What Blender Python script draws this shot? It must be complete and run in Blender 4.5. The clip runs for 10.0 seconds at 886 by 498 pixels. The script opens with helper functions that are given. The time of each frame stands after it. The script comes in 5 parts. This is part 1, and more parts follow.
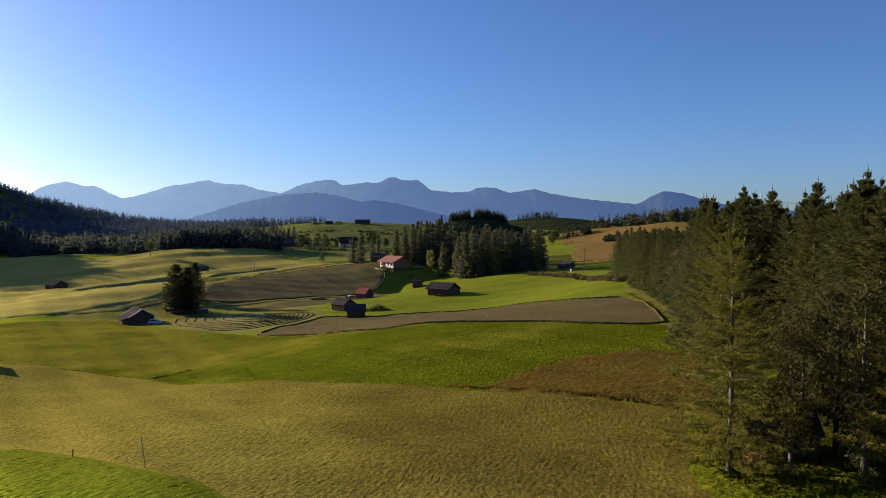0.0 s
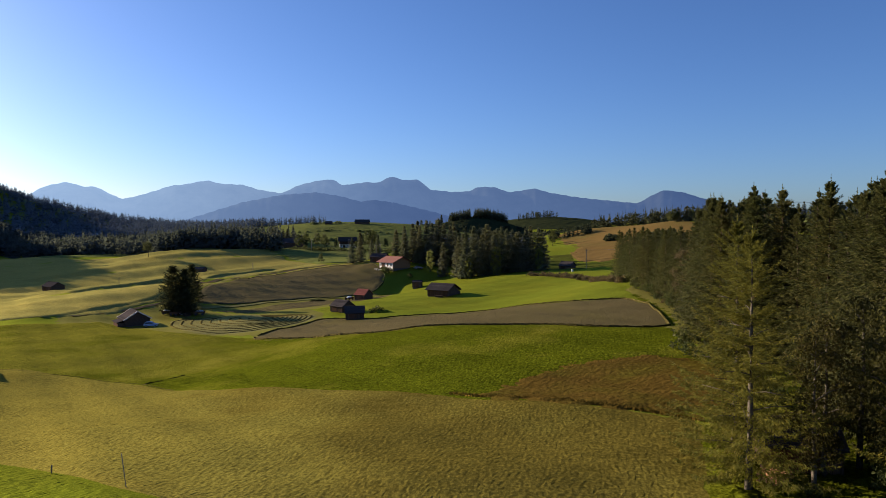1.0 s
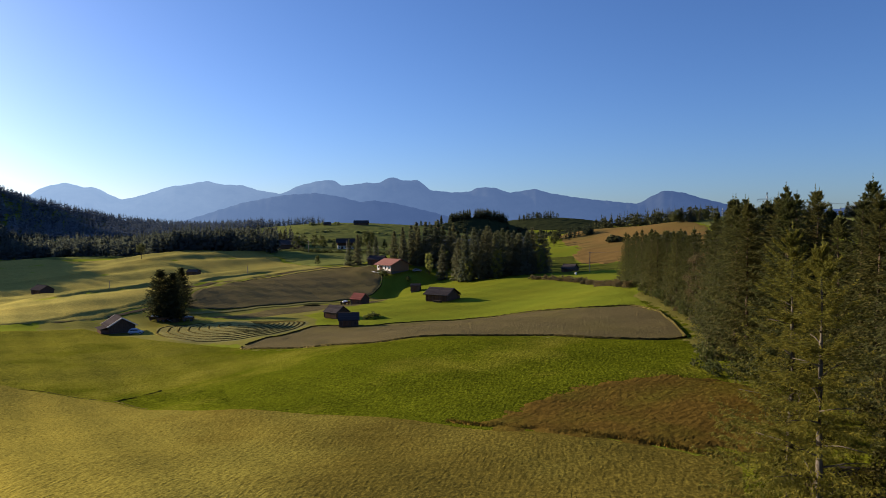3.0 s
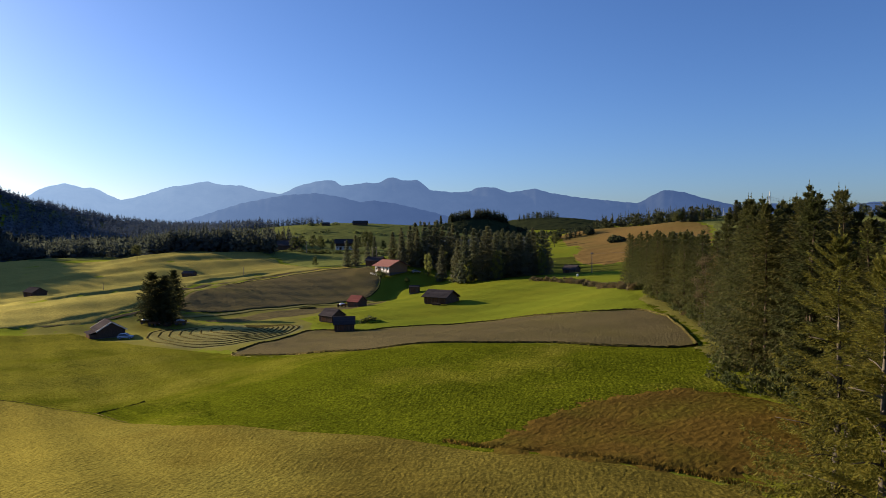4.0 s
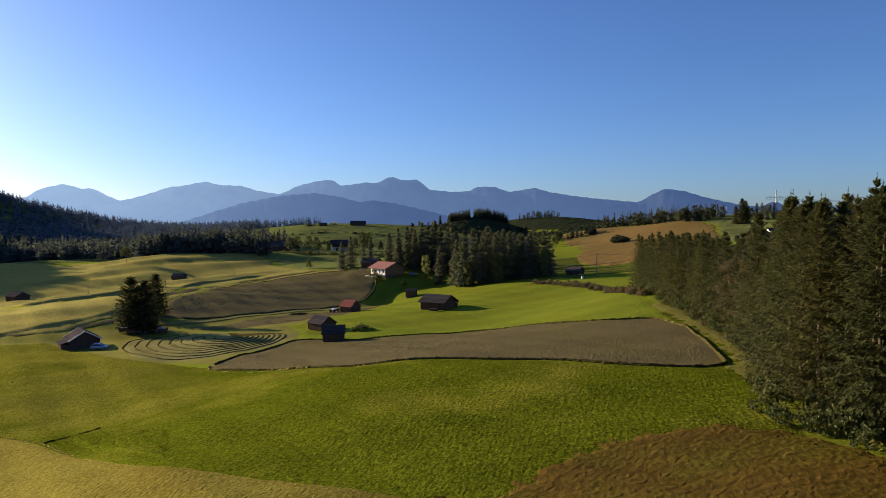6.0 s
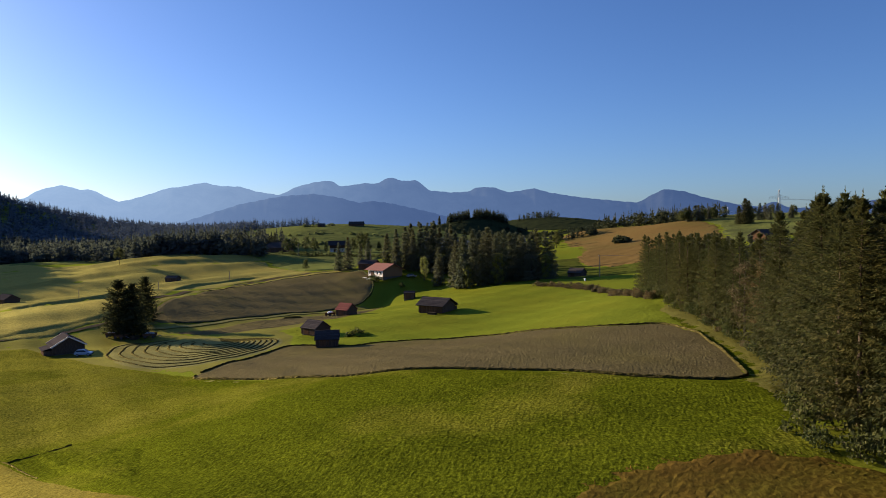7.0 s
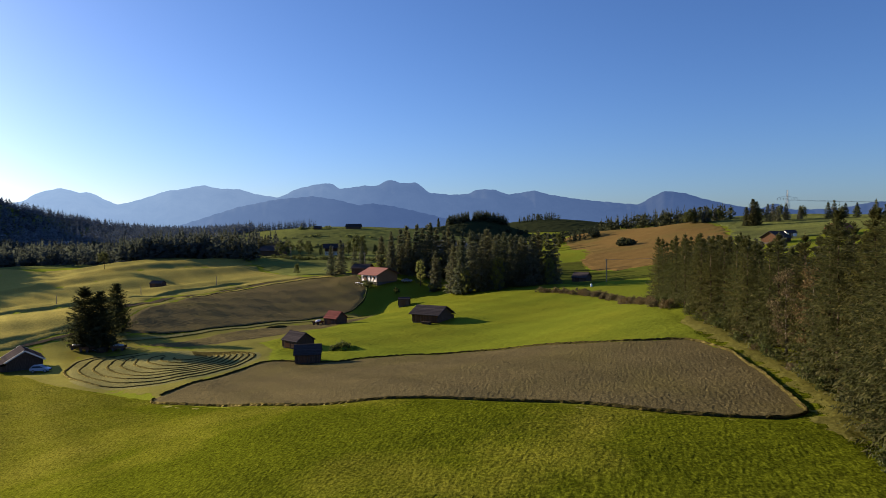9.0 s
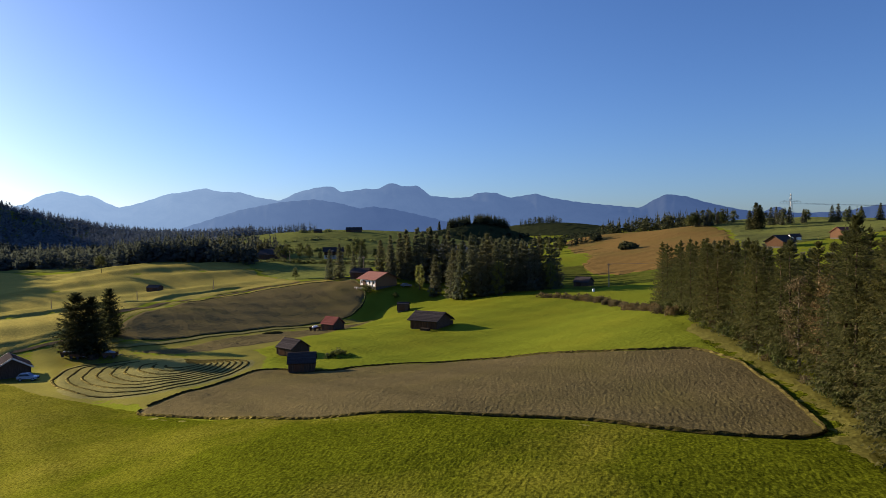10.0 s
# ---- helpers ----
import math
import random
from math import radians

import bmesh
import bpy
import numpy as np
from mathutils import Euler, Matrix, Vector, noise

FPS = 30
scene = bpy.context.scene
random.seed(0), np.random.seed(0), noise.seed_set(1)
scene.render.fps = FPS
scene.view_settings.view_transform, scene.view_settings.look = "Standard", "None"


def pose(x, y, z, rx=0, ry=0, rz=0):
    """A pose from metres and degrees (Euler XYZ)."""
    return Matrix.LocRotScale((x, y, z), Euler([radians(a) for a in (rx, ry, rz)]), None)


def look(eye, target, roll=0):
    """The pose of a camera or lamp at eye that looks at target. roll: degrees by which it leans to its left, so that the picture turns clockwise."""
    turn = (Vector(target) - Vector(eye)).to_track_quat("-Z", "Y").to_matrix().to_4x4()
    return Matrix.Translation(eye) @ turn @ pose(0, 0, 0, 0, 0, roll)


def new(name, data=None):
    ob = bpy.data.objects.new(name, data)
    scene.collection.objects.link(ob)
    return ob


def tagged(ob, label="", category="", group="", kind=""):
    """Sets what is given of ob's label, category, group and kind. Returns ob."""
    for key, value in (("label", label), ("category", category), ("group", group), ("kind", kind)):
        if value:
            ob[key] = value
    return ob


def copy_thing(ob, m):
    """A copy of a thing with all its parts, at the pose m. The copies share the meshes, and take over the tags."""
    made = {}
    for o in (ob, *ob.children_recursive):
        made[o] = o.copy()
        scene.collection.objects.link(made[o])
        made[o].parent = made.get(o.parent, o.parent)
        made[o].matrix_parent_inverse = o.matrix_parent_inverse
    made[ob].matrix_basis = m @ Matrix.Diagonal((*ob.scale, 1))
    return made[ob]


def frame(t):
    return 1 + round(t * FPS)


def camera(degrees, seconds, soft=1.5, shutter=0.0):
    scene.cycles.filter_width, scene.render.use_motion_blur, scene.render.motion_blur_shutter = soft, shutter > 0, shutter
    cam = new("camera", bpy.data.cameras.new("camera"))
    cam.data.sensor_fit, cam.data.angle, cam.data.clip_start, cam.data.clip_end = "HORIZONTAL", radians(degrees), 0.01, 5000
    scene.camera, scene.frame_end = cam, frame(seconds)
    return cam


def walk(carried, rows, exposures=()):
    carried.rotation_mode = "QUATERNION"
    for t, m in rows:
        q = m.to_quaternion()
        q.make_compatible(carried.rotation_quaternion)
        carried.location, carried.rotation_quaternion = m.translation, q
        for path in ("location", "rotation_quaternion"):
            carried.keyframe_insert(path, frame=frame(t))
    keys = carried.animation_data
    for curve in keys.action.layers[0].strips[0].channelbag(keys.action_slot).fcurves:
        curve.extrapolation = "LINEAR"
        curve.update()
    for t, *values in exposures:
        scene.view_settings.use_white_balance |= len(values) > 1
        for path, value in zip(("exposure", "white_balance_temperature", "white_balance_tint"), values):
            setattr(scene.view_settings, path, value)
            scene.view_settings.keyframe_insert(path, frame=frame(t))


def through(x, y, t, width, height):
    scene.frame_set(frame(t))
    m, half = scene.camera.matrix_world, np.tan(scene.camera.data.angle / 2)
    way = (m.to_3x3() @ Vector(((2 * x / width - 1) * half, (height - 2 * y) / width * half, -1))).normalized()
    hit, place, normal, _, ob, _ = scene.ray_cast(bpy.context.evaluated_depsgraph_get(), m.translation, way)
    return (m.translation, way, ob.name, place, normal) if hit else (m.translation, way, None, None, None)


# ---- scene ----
# seconds, place, then heading, tilt and lean in degrees
PATH = [
    (0.0, 0.000, 0.000, 30.000, 0.000, -2.100, 0.000),
    (0.5, -0.007, 1.260, 30.101, 0.009, -2.112, -0.034),
    (1.0, 0.042, 2.699, 30.193, 0.004, -2.132, -0.139),
    (1.5, 0.126, 4.425, 30.281, 0.014, -2.101, -0.169),
    (2.0, 0.236, 6.320, 30.417, 0.025, -2.104, -0.212),
    (2.5, 0.340, 8.434, 30.552, 0.022, -2.093, -0.159),
    (4.0, 0.814, 15.821, 30.924, 0.020, -2.103, -0.284),
    (4.5, 0.991, 18.427, 31.040, 0.024, -2.122, -0.354),
    (5.0, 1.166, 21.081, 31.159, 0.020, -2.137, -0.381),
    (5.5, 1.405, 24.043, 31.245, 0.027, -2.137, -0.411),
    (7.0, 1.803, 33.283, 31.222, -0.028, -2.079, -0.554),
    (7.5, 2.050, 36.690, 31.153, -0.025, -2.043, -0.587),
    (8.0, 2.343, 40.252, 31.059, -0.018, -2.030, -0.637),
    (8.5, 2.664, 43.903, 30.982, -0.014, -2.001, -0.639),
    (9.0, 3.001, 47.415, 31.111, -0.021, -1.870, -0.647),
    (9.5, 3.318, 49.643, 31.391, 0.016, -1.735, -0.653),
    (10.0, 3.585, 51.000, 31.382, 0.093, -1.599, -0.634),
]


def aimed(x, y, z, heading, tilt, lean):
    h, p = radians(heading), radians(tilt)
    ahead = Vector((-math.sin(h) * math.cos(p), math.cos(h) * math.cos(p), math.sin(p)))
    return look((x, y, z), Vector((x, y, z)) + 100 * ahead, lean)


cam = camera(68, 10.0, soft=0.55)
walk(cam, [(t, aimed(*row)) for t, *row in PATH])

# ---- light ----
SUN_SIDE, SUN_HEIGHT = 56.0, 13.0  # degrees to the left of the heading, and above the horizon
world = bpy.data.worlds.new("sky")
scene.world = world
world.use_nodes = True
wn, wl = world.node_tree.nodes, world.node_tree.links
sky = wn.new("ShaderNodeTexSky")
sky.sky_type, sky.sun_disc = "NISHITA", False
sky.sun_elevation, sky.sun_rotation = radians(SUN_HEIGHT), radians(-SUN_SIDE)
sky.altitude, sky.air_density, sky.dust_density, sky.ozone_density = 900, 1.0, 1.2, 4.1
wn["Background"].inputs["Strength"].default_value = 0.0478
clear = wn.new("ShaderNodeMix")  # dry autumn air: a deeper blue
clear.data_type, clear.blend_type = "RGBA", "MULTIPLY"
clear.inputs["Factor"].default_value, clear.inputs["B"].default_value = 1.0, (0.88, 0.975, 1.275, 1)
wl.new(sky.outputs["Color"], clear.inputs["A"])
wl.new(clear.outputs["Result"], wn["Background"].inputs["Color"])
sun_data = bpy.data.lights.new("sun", "SUN")
sun_data.energy, sun_data.angle, sun_data.color = 5.0, radians(0.6), (1.0, 0.835, 0.62)
sun = new("sun", sun_data)
a, h = radians(SUN_SIDE), radians(SUN_HEIGHT)
to_sun = Vector((-math.sin(a) * math.cos(h), math.cos(a) * math.cos(h), math.sin(h)))
sun.matrix_world = look(to_sun * 200, (0, 0, 0))
scene.view_settings.exposure = 1.395

# ---- the lie of the land ----
SWELLS = [  # swells and dips of the near meadows: place, rise
    (-22, 48, 0.95), (12, 60, -1.48), (-38, 68, -1.56), (-12, 82, -1.94), (20, 84, 1.53), (-45, 108, -4.68),
    (-18, 108, 1.82), (8, 112, -0.21), (36, 108, -0.37), (-28, 136, -1.68), (-62, 142, -1.47), (15, 150, -0.17),
    (46, 150, 0.69), (46, 185, 2.60), (-88, 190, -3.38), (-55, 168, -1.51), (-28, 180, -2.18), (0, 205, 1.04),
    (30, 215, -3.14), (-70, 215, -2.94), (12, 180, -4.17), (-100, 210, -0.84),
    (-8, 290, -1.00),
]

KNOLLS = [  # knolls round the barns and the house, and the hilltop
    (-85, 245, 6.96), (-30, 262, -13.85), (25, 262, 5.93), (-20, 312, 7.24), (60, 250, -3.15), (60, 330, -9.03),
    (-150, 305, -0.91), (-125, 350, -2.21), (-62, 355, -1.94), (-200, 330, -2.09), (70, 400, -6.07), (-165, 410, 7.71),
    (-230, 400, -1.22), (0, 300, -4.06), (20, 360, 0.83), (-85, 430, 1.39), (110, 450, 1.26), (-120, 100, -4.51),
    (-280, 470, 4.70), (10, 845, 3.16), (60, 870, 24.27), (105, 840, -11.29), (60, 790, -6.69), (140, 900, -6.13),
    (0, 905, -8.37), (140, 640, 8.56), (190, 560, 8.50),
]

SHADE_HILL = [(-618, 805, 55), (-692, 900, 60), (-470, 570, 26), (-520, 530, 34), (-520, 610, 26), (-580, 570, 30)]  # steep wooded hill west of view; first two mounds added to shade the forest

HILLS = [  # the broad hills behind
    (-60, 520, -0.05), (130, 430, 6.22), (100, 620, -14.79), (-100, 720, 20.53), (20, 860, 1.85), (120, 880, 1.10),
    (270, 500, 7.63), (160, 250, 2.94), (-200, 200, -9.86), (0, -20, 3.62), (230, 760, 17.35), (-330, 300, -7.50),
    (330, 610, 15.10), (380, 330, 16.25), (-250, 650, -7.80), (-400, 500, -7.89), (140, 660, -1.36), (-560, 600, 14.69),
    (-660, 1020, 31.0), (-780, 960, 50.0), (-560, 860, 5.79), (-420, 1040, 7.63), (-200, 900, 11.43), (200, 1240, 30.93),
    # the last mound lies out of view, added to shade the hillside forest
    (500, 800, 22.76), (-1020, 1010, 60.0),
]


TRACK_BANK = [(-121, 181), (-110, 203), (-104, 212), (-96.5, 226), (-95, 252), (-95.5, 285), (-87.5, 310), (-70, 335.5), (-47, 342.5)]
MEADOW_BANK = [(-168, 252), (-140, 249), (-117, 258), (-110, 268), (-109, 290), (-104, 312), (-94, 330), (-80, 345)]


def terrace(x, y, line, drop, sunk=False):
    """A bank along a line: the land on its west side stands higher and slopes away behind, or, when sunk, falls on its east side."""
    best, side, edge = np.full(x.shape, 1e9), np.ones(x.shape), np.zeros(x.shape)
    total = sum(math.dist(p, q) for p, q in zip(line, line[1:]))
    run = 0.0
    for (ax, ay), (bx, by) in zip(line, line[1:]):
        ex, ey = bx - ax, by - ay
        n = math.hypot(ex, ey)
        t = np.clip(((x - ax) * ex + (y - ay) * ey) / (n * n), 0, 1)
        d = np.hypot(x - ax - t * ex, y - ay - t * ey)
        nearer = d < best
        side = np.where(nearer, np.sign(ex * (y - ay) - ey * (x - ax)), side)
        edge = np.where(nearer, np.minimum(run + t * n, total - run - t * n), edge)
        best = np.minimum(best, d)
        run += n
    if sunk:
        return np.where(side > 0, 0, -drop * np.clip(best / (2.0 * drop), 0, 1) * np.exp(-np.maximum(best - 2.0 * drop, 0) / 9)) * np.clip(edge / 12, 0, 1)
    rise = np.where(side > 0, np.exp(-best / 8), np.clip(1 - best / (2.2 * drop), 0, 1))
    return drop * rise * np.clip(edge / 14, 0, 1)


HOLLOW = [(-31, 262), (-27.5, 276), (-26.3, 292), (-24, 299), (-15, 303), (-4, 306), (8, 306)]  # foot of the house's yard


def ground(x, y):
    """Height of the land at x, y (numbers or arrays)."""
    x, y = np.asarray(x, float), np.asarray(y, float)
    z = np.full(np.broadcast(x, y).shape, 12.0)
    for mounds, r in ((SWELLS, 22.0), (KNOLLS, 42.0), (SHADE_HILL, 42.0), (HILLS, 120.0)):
        for mx, my, rise in mounds:
            z = z + rise * np.exp(-((x - mx) ** 2 + (y - my) ** 2) / (2 * r * r))
    # soft folds across the western hay slopes, and faint waves in the near hay
    x, y = np.clip(x, -3000, 3000), np.clip(y, -2000, 3000)
    west = 1 / (1 + np.exp((x + 92 - 0.12 * (y - 250)) / 6)) / (1 + np.exp((225 - y) / 10)) / (1 + np.exp((y - 460) / 15))
    z = z + west * (0.42 * np.sin(0.16 * y - 0.085 * x + 1.2 * np.sin(0.021 * x)) + 0.22 * np.sin(0.31 * y - 0.10 * x + 1.0 + np.sin(0.04 * x)))
    near_banks = (x > -190) & (x < 60) & (y > 160) & (y < 365)
    z = z + np.where(near_banks, terrace(x, y, TRACK_BANK, 0.32) + terrace(x, y, MEADOW_BANK, 1.15) + terrace(x, y, HOLLOW, 2.8, True), 0)
    z = z + 0.9 / (1 + np.exp((np.hypot(x + 25, y - 314) - 17) / 1.4))  # the levelled yard of the house
    near = 1 / (1 + np.exp((y - 125) / 10)) / (1 + np.exp((x - 5) / 10))
    z = z + near * 0.24 * np.sin(0.30 * y + 0.13 * x + 1.5 * np.sin(0.06 * x))
    z = z + 0.10 * np.sin(0.31 * x + 0.17 * y) + 0.08 * np.sin(0.13 * x - 0.41 * y + 1.3) + 0.05 * np.sin(0.7 * x + 0.5 * y + 0.4)
    return z


def gz(x, y):
    return float(ground(x, y))


# ---- materials ----
def grain(nt, kind, scale, detail=6.0, rough=0.6, coords="Object", stretch=None, random=False):
    """A texture node on object coordinates; returns its factor socket."""
    tc = nt.nodes.new("ShaderNodeTexCoord")
    vec = tc.outputs[coords]
    if stretch or random:
        mp = nt.nodes.new("ShaderNodeMapping")
        mp.inputs["Scale"].default_value = stretch or (1, 1, 1)
        nt.links.new(vec, mp.inputs["Vector"])
        if random:
            oi = nt.nodes.new("ShaderNodeObjectInfo")
            nt.links.new(oi.outputs["Location"], mp.inputs["Location"])
        vec = mp.outputs["Vector"]
    if kind == "noise":
        n = nt.nodes.new("ShaderNodeTexNoise")
        n.inputs["Scale"].default_value, n.inputs["Detail"].default_value, n.inputs["Roughness"].default_value = scale, detail, rough
        nt.links.new(vec, n.inputs["Vector"])
        return n.outputs["Fac"]
    if kind == "voronoi":
        n = nt.nodes.new("ShaderNodeTexVoronoi")
        n.inputs["Scale"].default_value = scale
        nt.links.new(vec, n.inputs["Vector"])
        return n.outputs["Distance"]
    n = nt.nodes.new("ShaderNodeTexWave")
    n.inputs["Scale"].default_value, n.inputs["Distortion"].default_value, n.inputs["Detail"].default_value = scale, 3.0, 3.0
    n.inputs["Detail Scale"].default_value = 1.5
    nt.links.new(vec, n.inputs["Vector"])
    return n.outputs["Fac"]


def ramp(nt, fac, stops):
    r = nt.nodes.new("ShaderNodeValToRGB")
    els = r.color_ramp.elements
    while len(els) < len(stops):
        els.new(0.5)
    for e, (pos, col) in zip(els, stops):
        e.position, e.color = pos, (*col, 1)
    nt.links.new(fac, r.inputs["Fac"])
    return r.outputs["Color"]


def blend(nt, fac, a, b, mode="MIX"):
    m = nt.nodes.new("ShaderNodeMix")
    m.data_type, m.blend_type = "RGBA", mode
    for sock, val in ((m.inputs["Factor"], fac), (m.inputs["A"], a), (m.inputs["B"], b)):
        if isinstance(val, (int, float)):
            sock.default_value = val
        elif isinstance(val, tuple):
            sock.default_value = (*val, 1)
        else:
            nt.links.new(val, sock)
    return m.outputs["Result"]


def fresh(name, rough=0.9, spec=0.2, metal=0.0):
    m = bpy.data.materials.new(name)
    m.use_nodes = True
    p = m.node_tree.nodes["Principled BSDF"]
    p.inputs["Roughness"].default_value, p.inputs["Metallic"].default_value = rough, metal
    p.inputs["Specular IOR Level"].default_value = spec
    return m, m.node_tree, p


def relief(nt, p, fac, strength, distance):
    b = nt.nodes.new("ShaderNodeBump")
    b.inputs["Strength"].default_value, b.inputs["Distance"].default_value = strength, distance
    nt.links.new(fac, b.inputs["Height"])
    nt.links.new(b.outputs["Normal"], p.inputs["Normal"])
    return b


DEEP = 0.56  # how deep the colours of all grass are


def meadow(name, dark, mid, light, clump=1.2, patch=0.05, streak=None, bump=0.6, dist=0.12, dry=None, through=0.0, wax=0.15, west=None, grainy=0.7):
    """Grass seen from above: blades, clumps and broad patches of another shade; west: the x range in which it grows
    drier and, as if towards the sun, brighter.
    """
    m, nt, p = fresh(name, 0.9, 0.0)
    dark, mid, light, dry = (c and tuple(DEEP * q for q in c) for c in (dark, mid, light, dry))
    p.inputs["Specular Tint"].default_value = (*[min(1.0, 2.6 * c) for c in light], 1)
    fine = grain(nt, "noise", max(3.6 * clump, 2.2), 4, 0.70, stretch=(1.0, 0.7, 1.0))
    tufts = grain(nt, "noise", clump, 5, 0.6, stretch=streak)
    broad = grain(nt, "noise", patch, 4, 0.55)
    col = ramp(nt, tufts, [(0.36, dark), (0.5, mid), (0.64, light)])
    col = blend(nt, grainy, col, ramp(nt, fine, [(0.36, tuple(0.5 * c for c in dark)), (0.5, mid), (0.63, tuple(1.3 * c for c in light))]))
    if dry:
        f = nt.nodes.new("ShaderNodeMapRange")
        f.inputs["From Min"].default_value, f.inputs["From Max"].default_value = 0.45, 0.68
        dry_sunward = broad
        # brightening of grass towards the sun is put into its colour, with dryness
        if west:
            tc = nt.nodes.new("ShaderNodeTexCoord")
            sep = nt.nodes.new("ShaderNodeSeparateXYZ")
            nt.links.new(tc.outputs["Object"], sep.inputs["Vector"])
            g = nt.nodes.new("ShaderNodeMapRange")
            g.inputs["From Min"].default_value, g.inputs["From Max"].default_value = west
            g.inputs["To Min"].default_value, g.inputs["To Max"].default_value = -0.08, 0.22
            nt.links.new(sep.outputs["X"], g.inputs["Value"])
            both = nt.nodes.new("ShaderNodeMath")
            both.operation = "ADD"
            nt.links.new(broad, both.inputs[0])
            nt.links.new(g.outputs["Result"], both.inputs[1])
            dry_sunward = both.outputs["Value"]
        nt.links.new(dry_sunward, f.inputs["Value"])
        col = blend(nt, f.outputs["Result"], col, blend(nt, 1.0, ramp(nt, fine, [(0.37, (0.4, 0.4, 0.4)), (0.62, (1.5, 1.5, 1.5))]), dry, "MULTIPLY"))
    nt.links.new(col, p.inputs["Base Color"])
    add = nt.nodes.new("ShaderNodeMath")
    add.operation = "ADD"
    half = nt.nodes.new("ShaderNodeMath")
    half.operation = "MULTIPLY"
    half.inputs[1].default_value = 0.45
    nt.links.new(tufts, half.inputs[0])
    nt.links.new(fine, add.inputs[0])
    nt.links.new(half.outputs["Value"], add.inputs[1])
    relief(nt, p, add.outputs["Value"], bump, dist)
    # the waxy sides of the blades throw some of the low sun forwards
    gl = nt.nodes.new("ShaderNodeBsdfGlossy")
    gl.inputs["Roughness"].default_value = 0.55
    top = max(light)
    gl.inputs["Color"].default_value = (*[wax * c / top for c in light], 1)
    add2 = nt.nodes.new("ShaderNodeAddShader")
    nt.links.new(p.outputs["BSDF"], add2.inputs[0])
    nt.links.new(gl.outputs["BSDF"], add2.inputs[1])
    surface = add2.outputs["Shader"]
    if through:  # thin blades let the low sun through
        tr = nt.nodes.new("ShaderNodeBsdfTranslucent")
        nt.links.new(blend(nt, 0.5, col, light), tr.inputs["Color"])
        mix = nt.nodes.new("ShaderNodeMixShader")
        mix.inputs["Fac"].default_value = through
        nt.links.new(surface, mix.inputs[1])
        nt.links.new(tr.outputs["BSDF"], mix.inputs[2])
        surface = mix.outputs["Shader"]
    nt.links.new(surface, nt.nodes["Material Output"].inputs["Surface"])
    return m


def leafy(name, dark, light, through=0.35, tint=(0.5, 0.6, 0.15), spec=0.04):
    """Needles or leaves: each spray has its own shade, each tree its own cast, and some light comes through."""
    m, nt, p = fresh(name, 0.6, spec)
    geo = nt.nodes.new("ShaderNodeNewGeometry")
    col = ramp(nt, geo.outputs["Random Per Island"], [(0.0, dark), (1.0, light)])
    oi = nt.nodes.new("ShaderNodeObjectInfo")
    cast = ramp(nt, oi.outputs["Random"], [(0.0, (0.75, 0.85, 0.8)), (0.5, (1, 1, 1)), (1.0, (1.25, 1.1, 0.85))])
    col = blend(nt, 1.0, col, cast, "MULTIPLY")
    nt.links.new(col, p.inputs["Base Color"])
    tr = nt.nodes.new("ShaderNodeBsdfTranslucent")
    nt.links.new(blend(nt, 0.4, col, tint), tr.inputs["Color"])
    mix = nt.nodes.new("ShaderNodeMixShader")
    mix.inputs["Fac"].default_value = through
    nt.links.new(p.outputs["BSDF"], mix.inputs[1])
    nt.links.new(tr.outputs["BSDF"], mix.inputs[2])
    nt.links.new(mix.outputs["Shader"], nt.nodes["Material Output"].inputs["Surface"])
    return m


def plain(name, dark, light, scale=3.0, rough=0.8, bump=0.3, dist=0.02, stretch=None, spec=0.0, metal=0.0):
    m, nt, p = fresh(name, rough, spec, metal)
    f = grain(nt, "noise", scale, 8, 0.65, stretch=stretch)
    col = ramp(nt, f, [(0.3, dark), (0.7, light)])
    oi = nt.nodes.new("ShaderNodeObjectInfo")
    col = blend(nt, 0.8, col, ramp(nt, oi.outputs["Random"], [(0, (0.7, 0.7, 0.7)), (1, (1.3, 1.25, 1.2))]), "MULTIPLY")
    nt.links.new(col, p.inputs["Base Color"])
    relief(nt, p, f, bump, dist)
    return m


GRASS = meadow("green_meadow", (0.040, 0.047, 0.005), (0.090, 0.104, 0.010), (0.158, 0.180, 0.018), dry=(0.128, 0.122, 0.012))
# its bright dry colour also holds the sunward glow of the grass
NEAR_GRASS = meadow("thick_meadow", (0.039, 0.046, 0.004), (0.094, 0.110, 0.007), (0.168, 0.192, 0.013), dry=(0.260, 0.235, 0.032), wax=0.02, west=(-22, -85), bump=1.0, dist=0.09)
ROUGH_GRASS = meadow("rough_grass", (0.040, 0.036, 0.010), (0.085, 0.078, 0.018), (0.14, 0.126, 0.03), clump=1.4)
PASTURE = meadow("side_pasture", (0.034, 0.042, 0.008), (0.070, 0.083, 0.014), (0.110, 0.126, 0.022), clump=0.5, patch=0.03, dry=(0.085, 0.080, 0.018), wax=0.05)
# green dulled for the haze that lies before the far pastures
HAZY_GREEN = meadow("valley_pasture", (0.105, 0.120, 0.034), (0.170, 0.190, 0.052), (0.235, 0.255, 0.074), clump=0.25, patch=0.012, dry=(0.070, 0.078, 0.034), wax=0.05)
# here too the dry colour carries the sunward brightening
HAY = meadow("hay_meadow", (0.047, 0.037, 0.007), (0.112, 0.087, 0.016), (0.195, 0.152, 0.028), clump=1.2, streak=(0.35, 0.8, 1), dry=(0.215, 0.187, 0.036), wax=0.07, west=(20, -50), bump=1.0, dist=0.07)
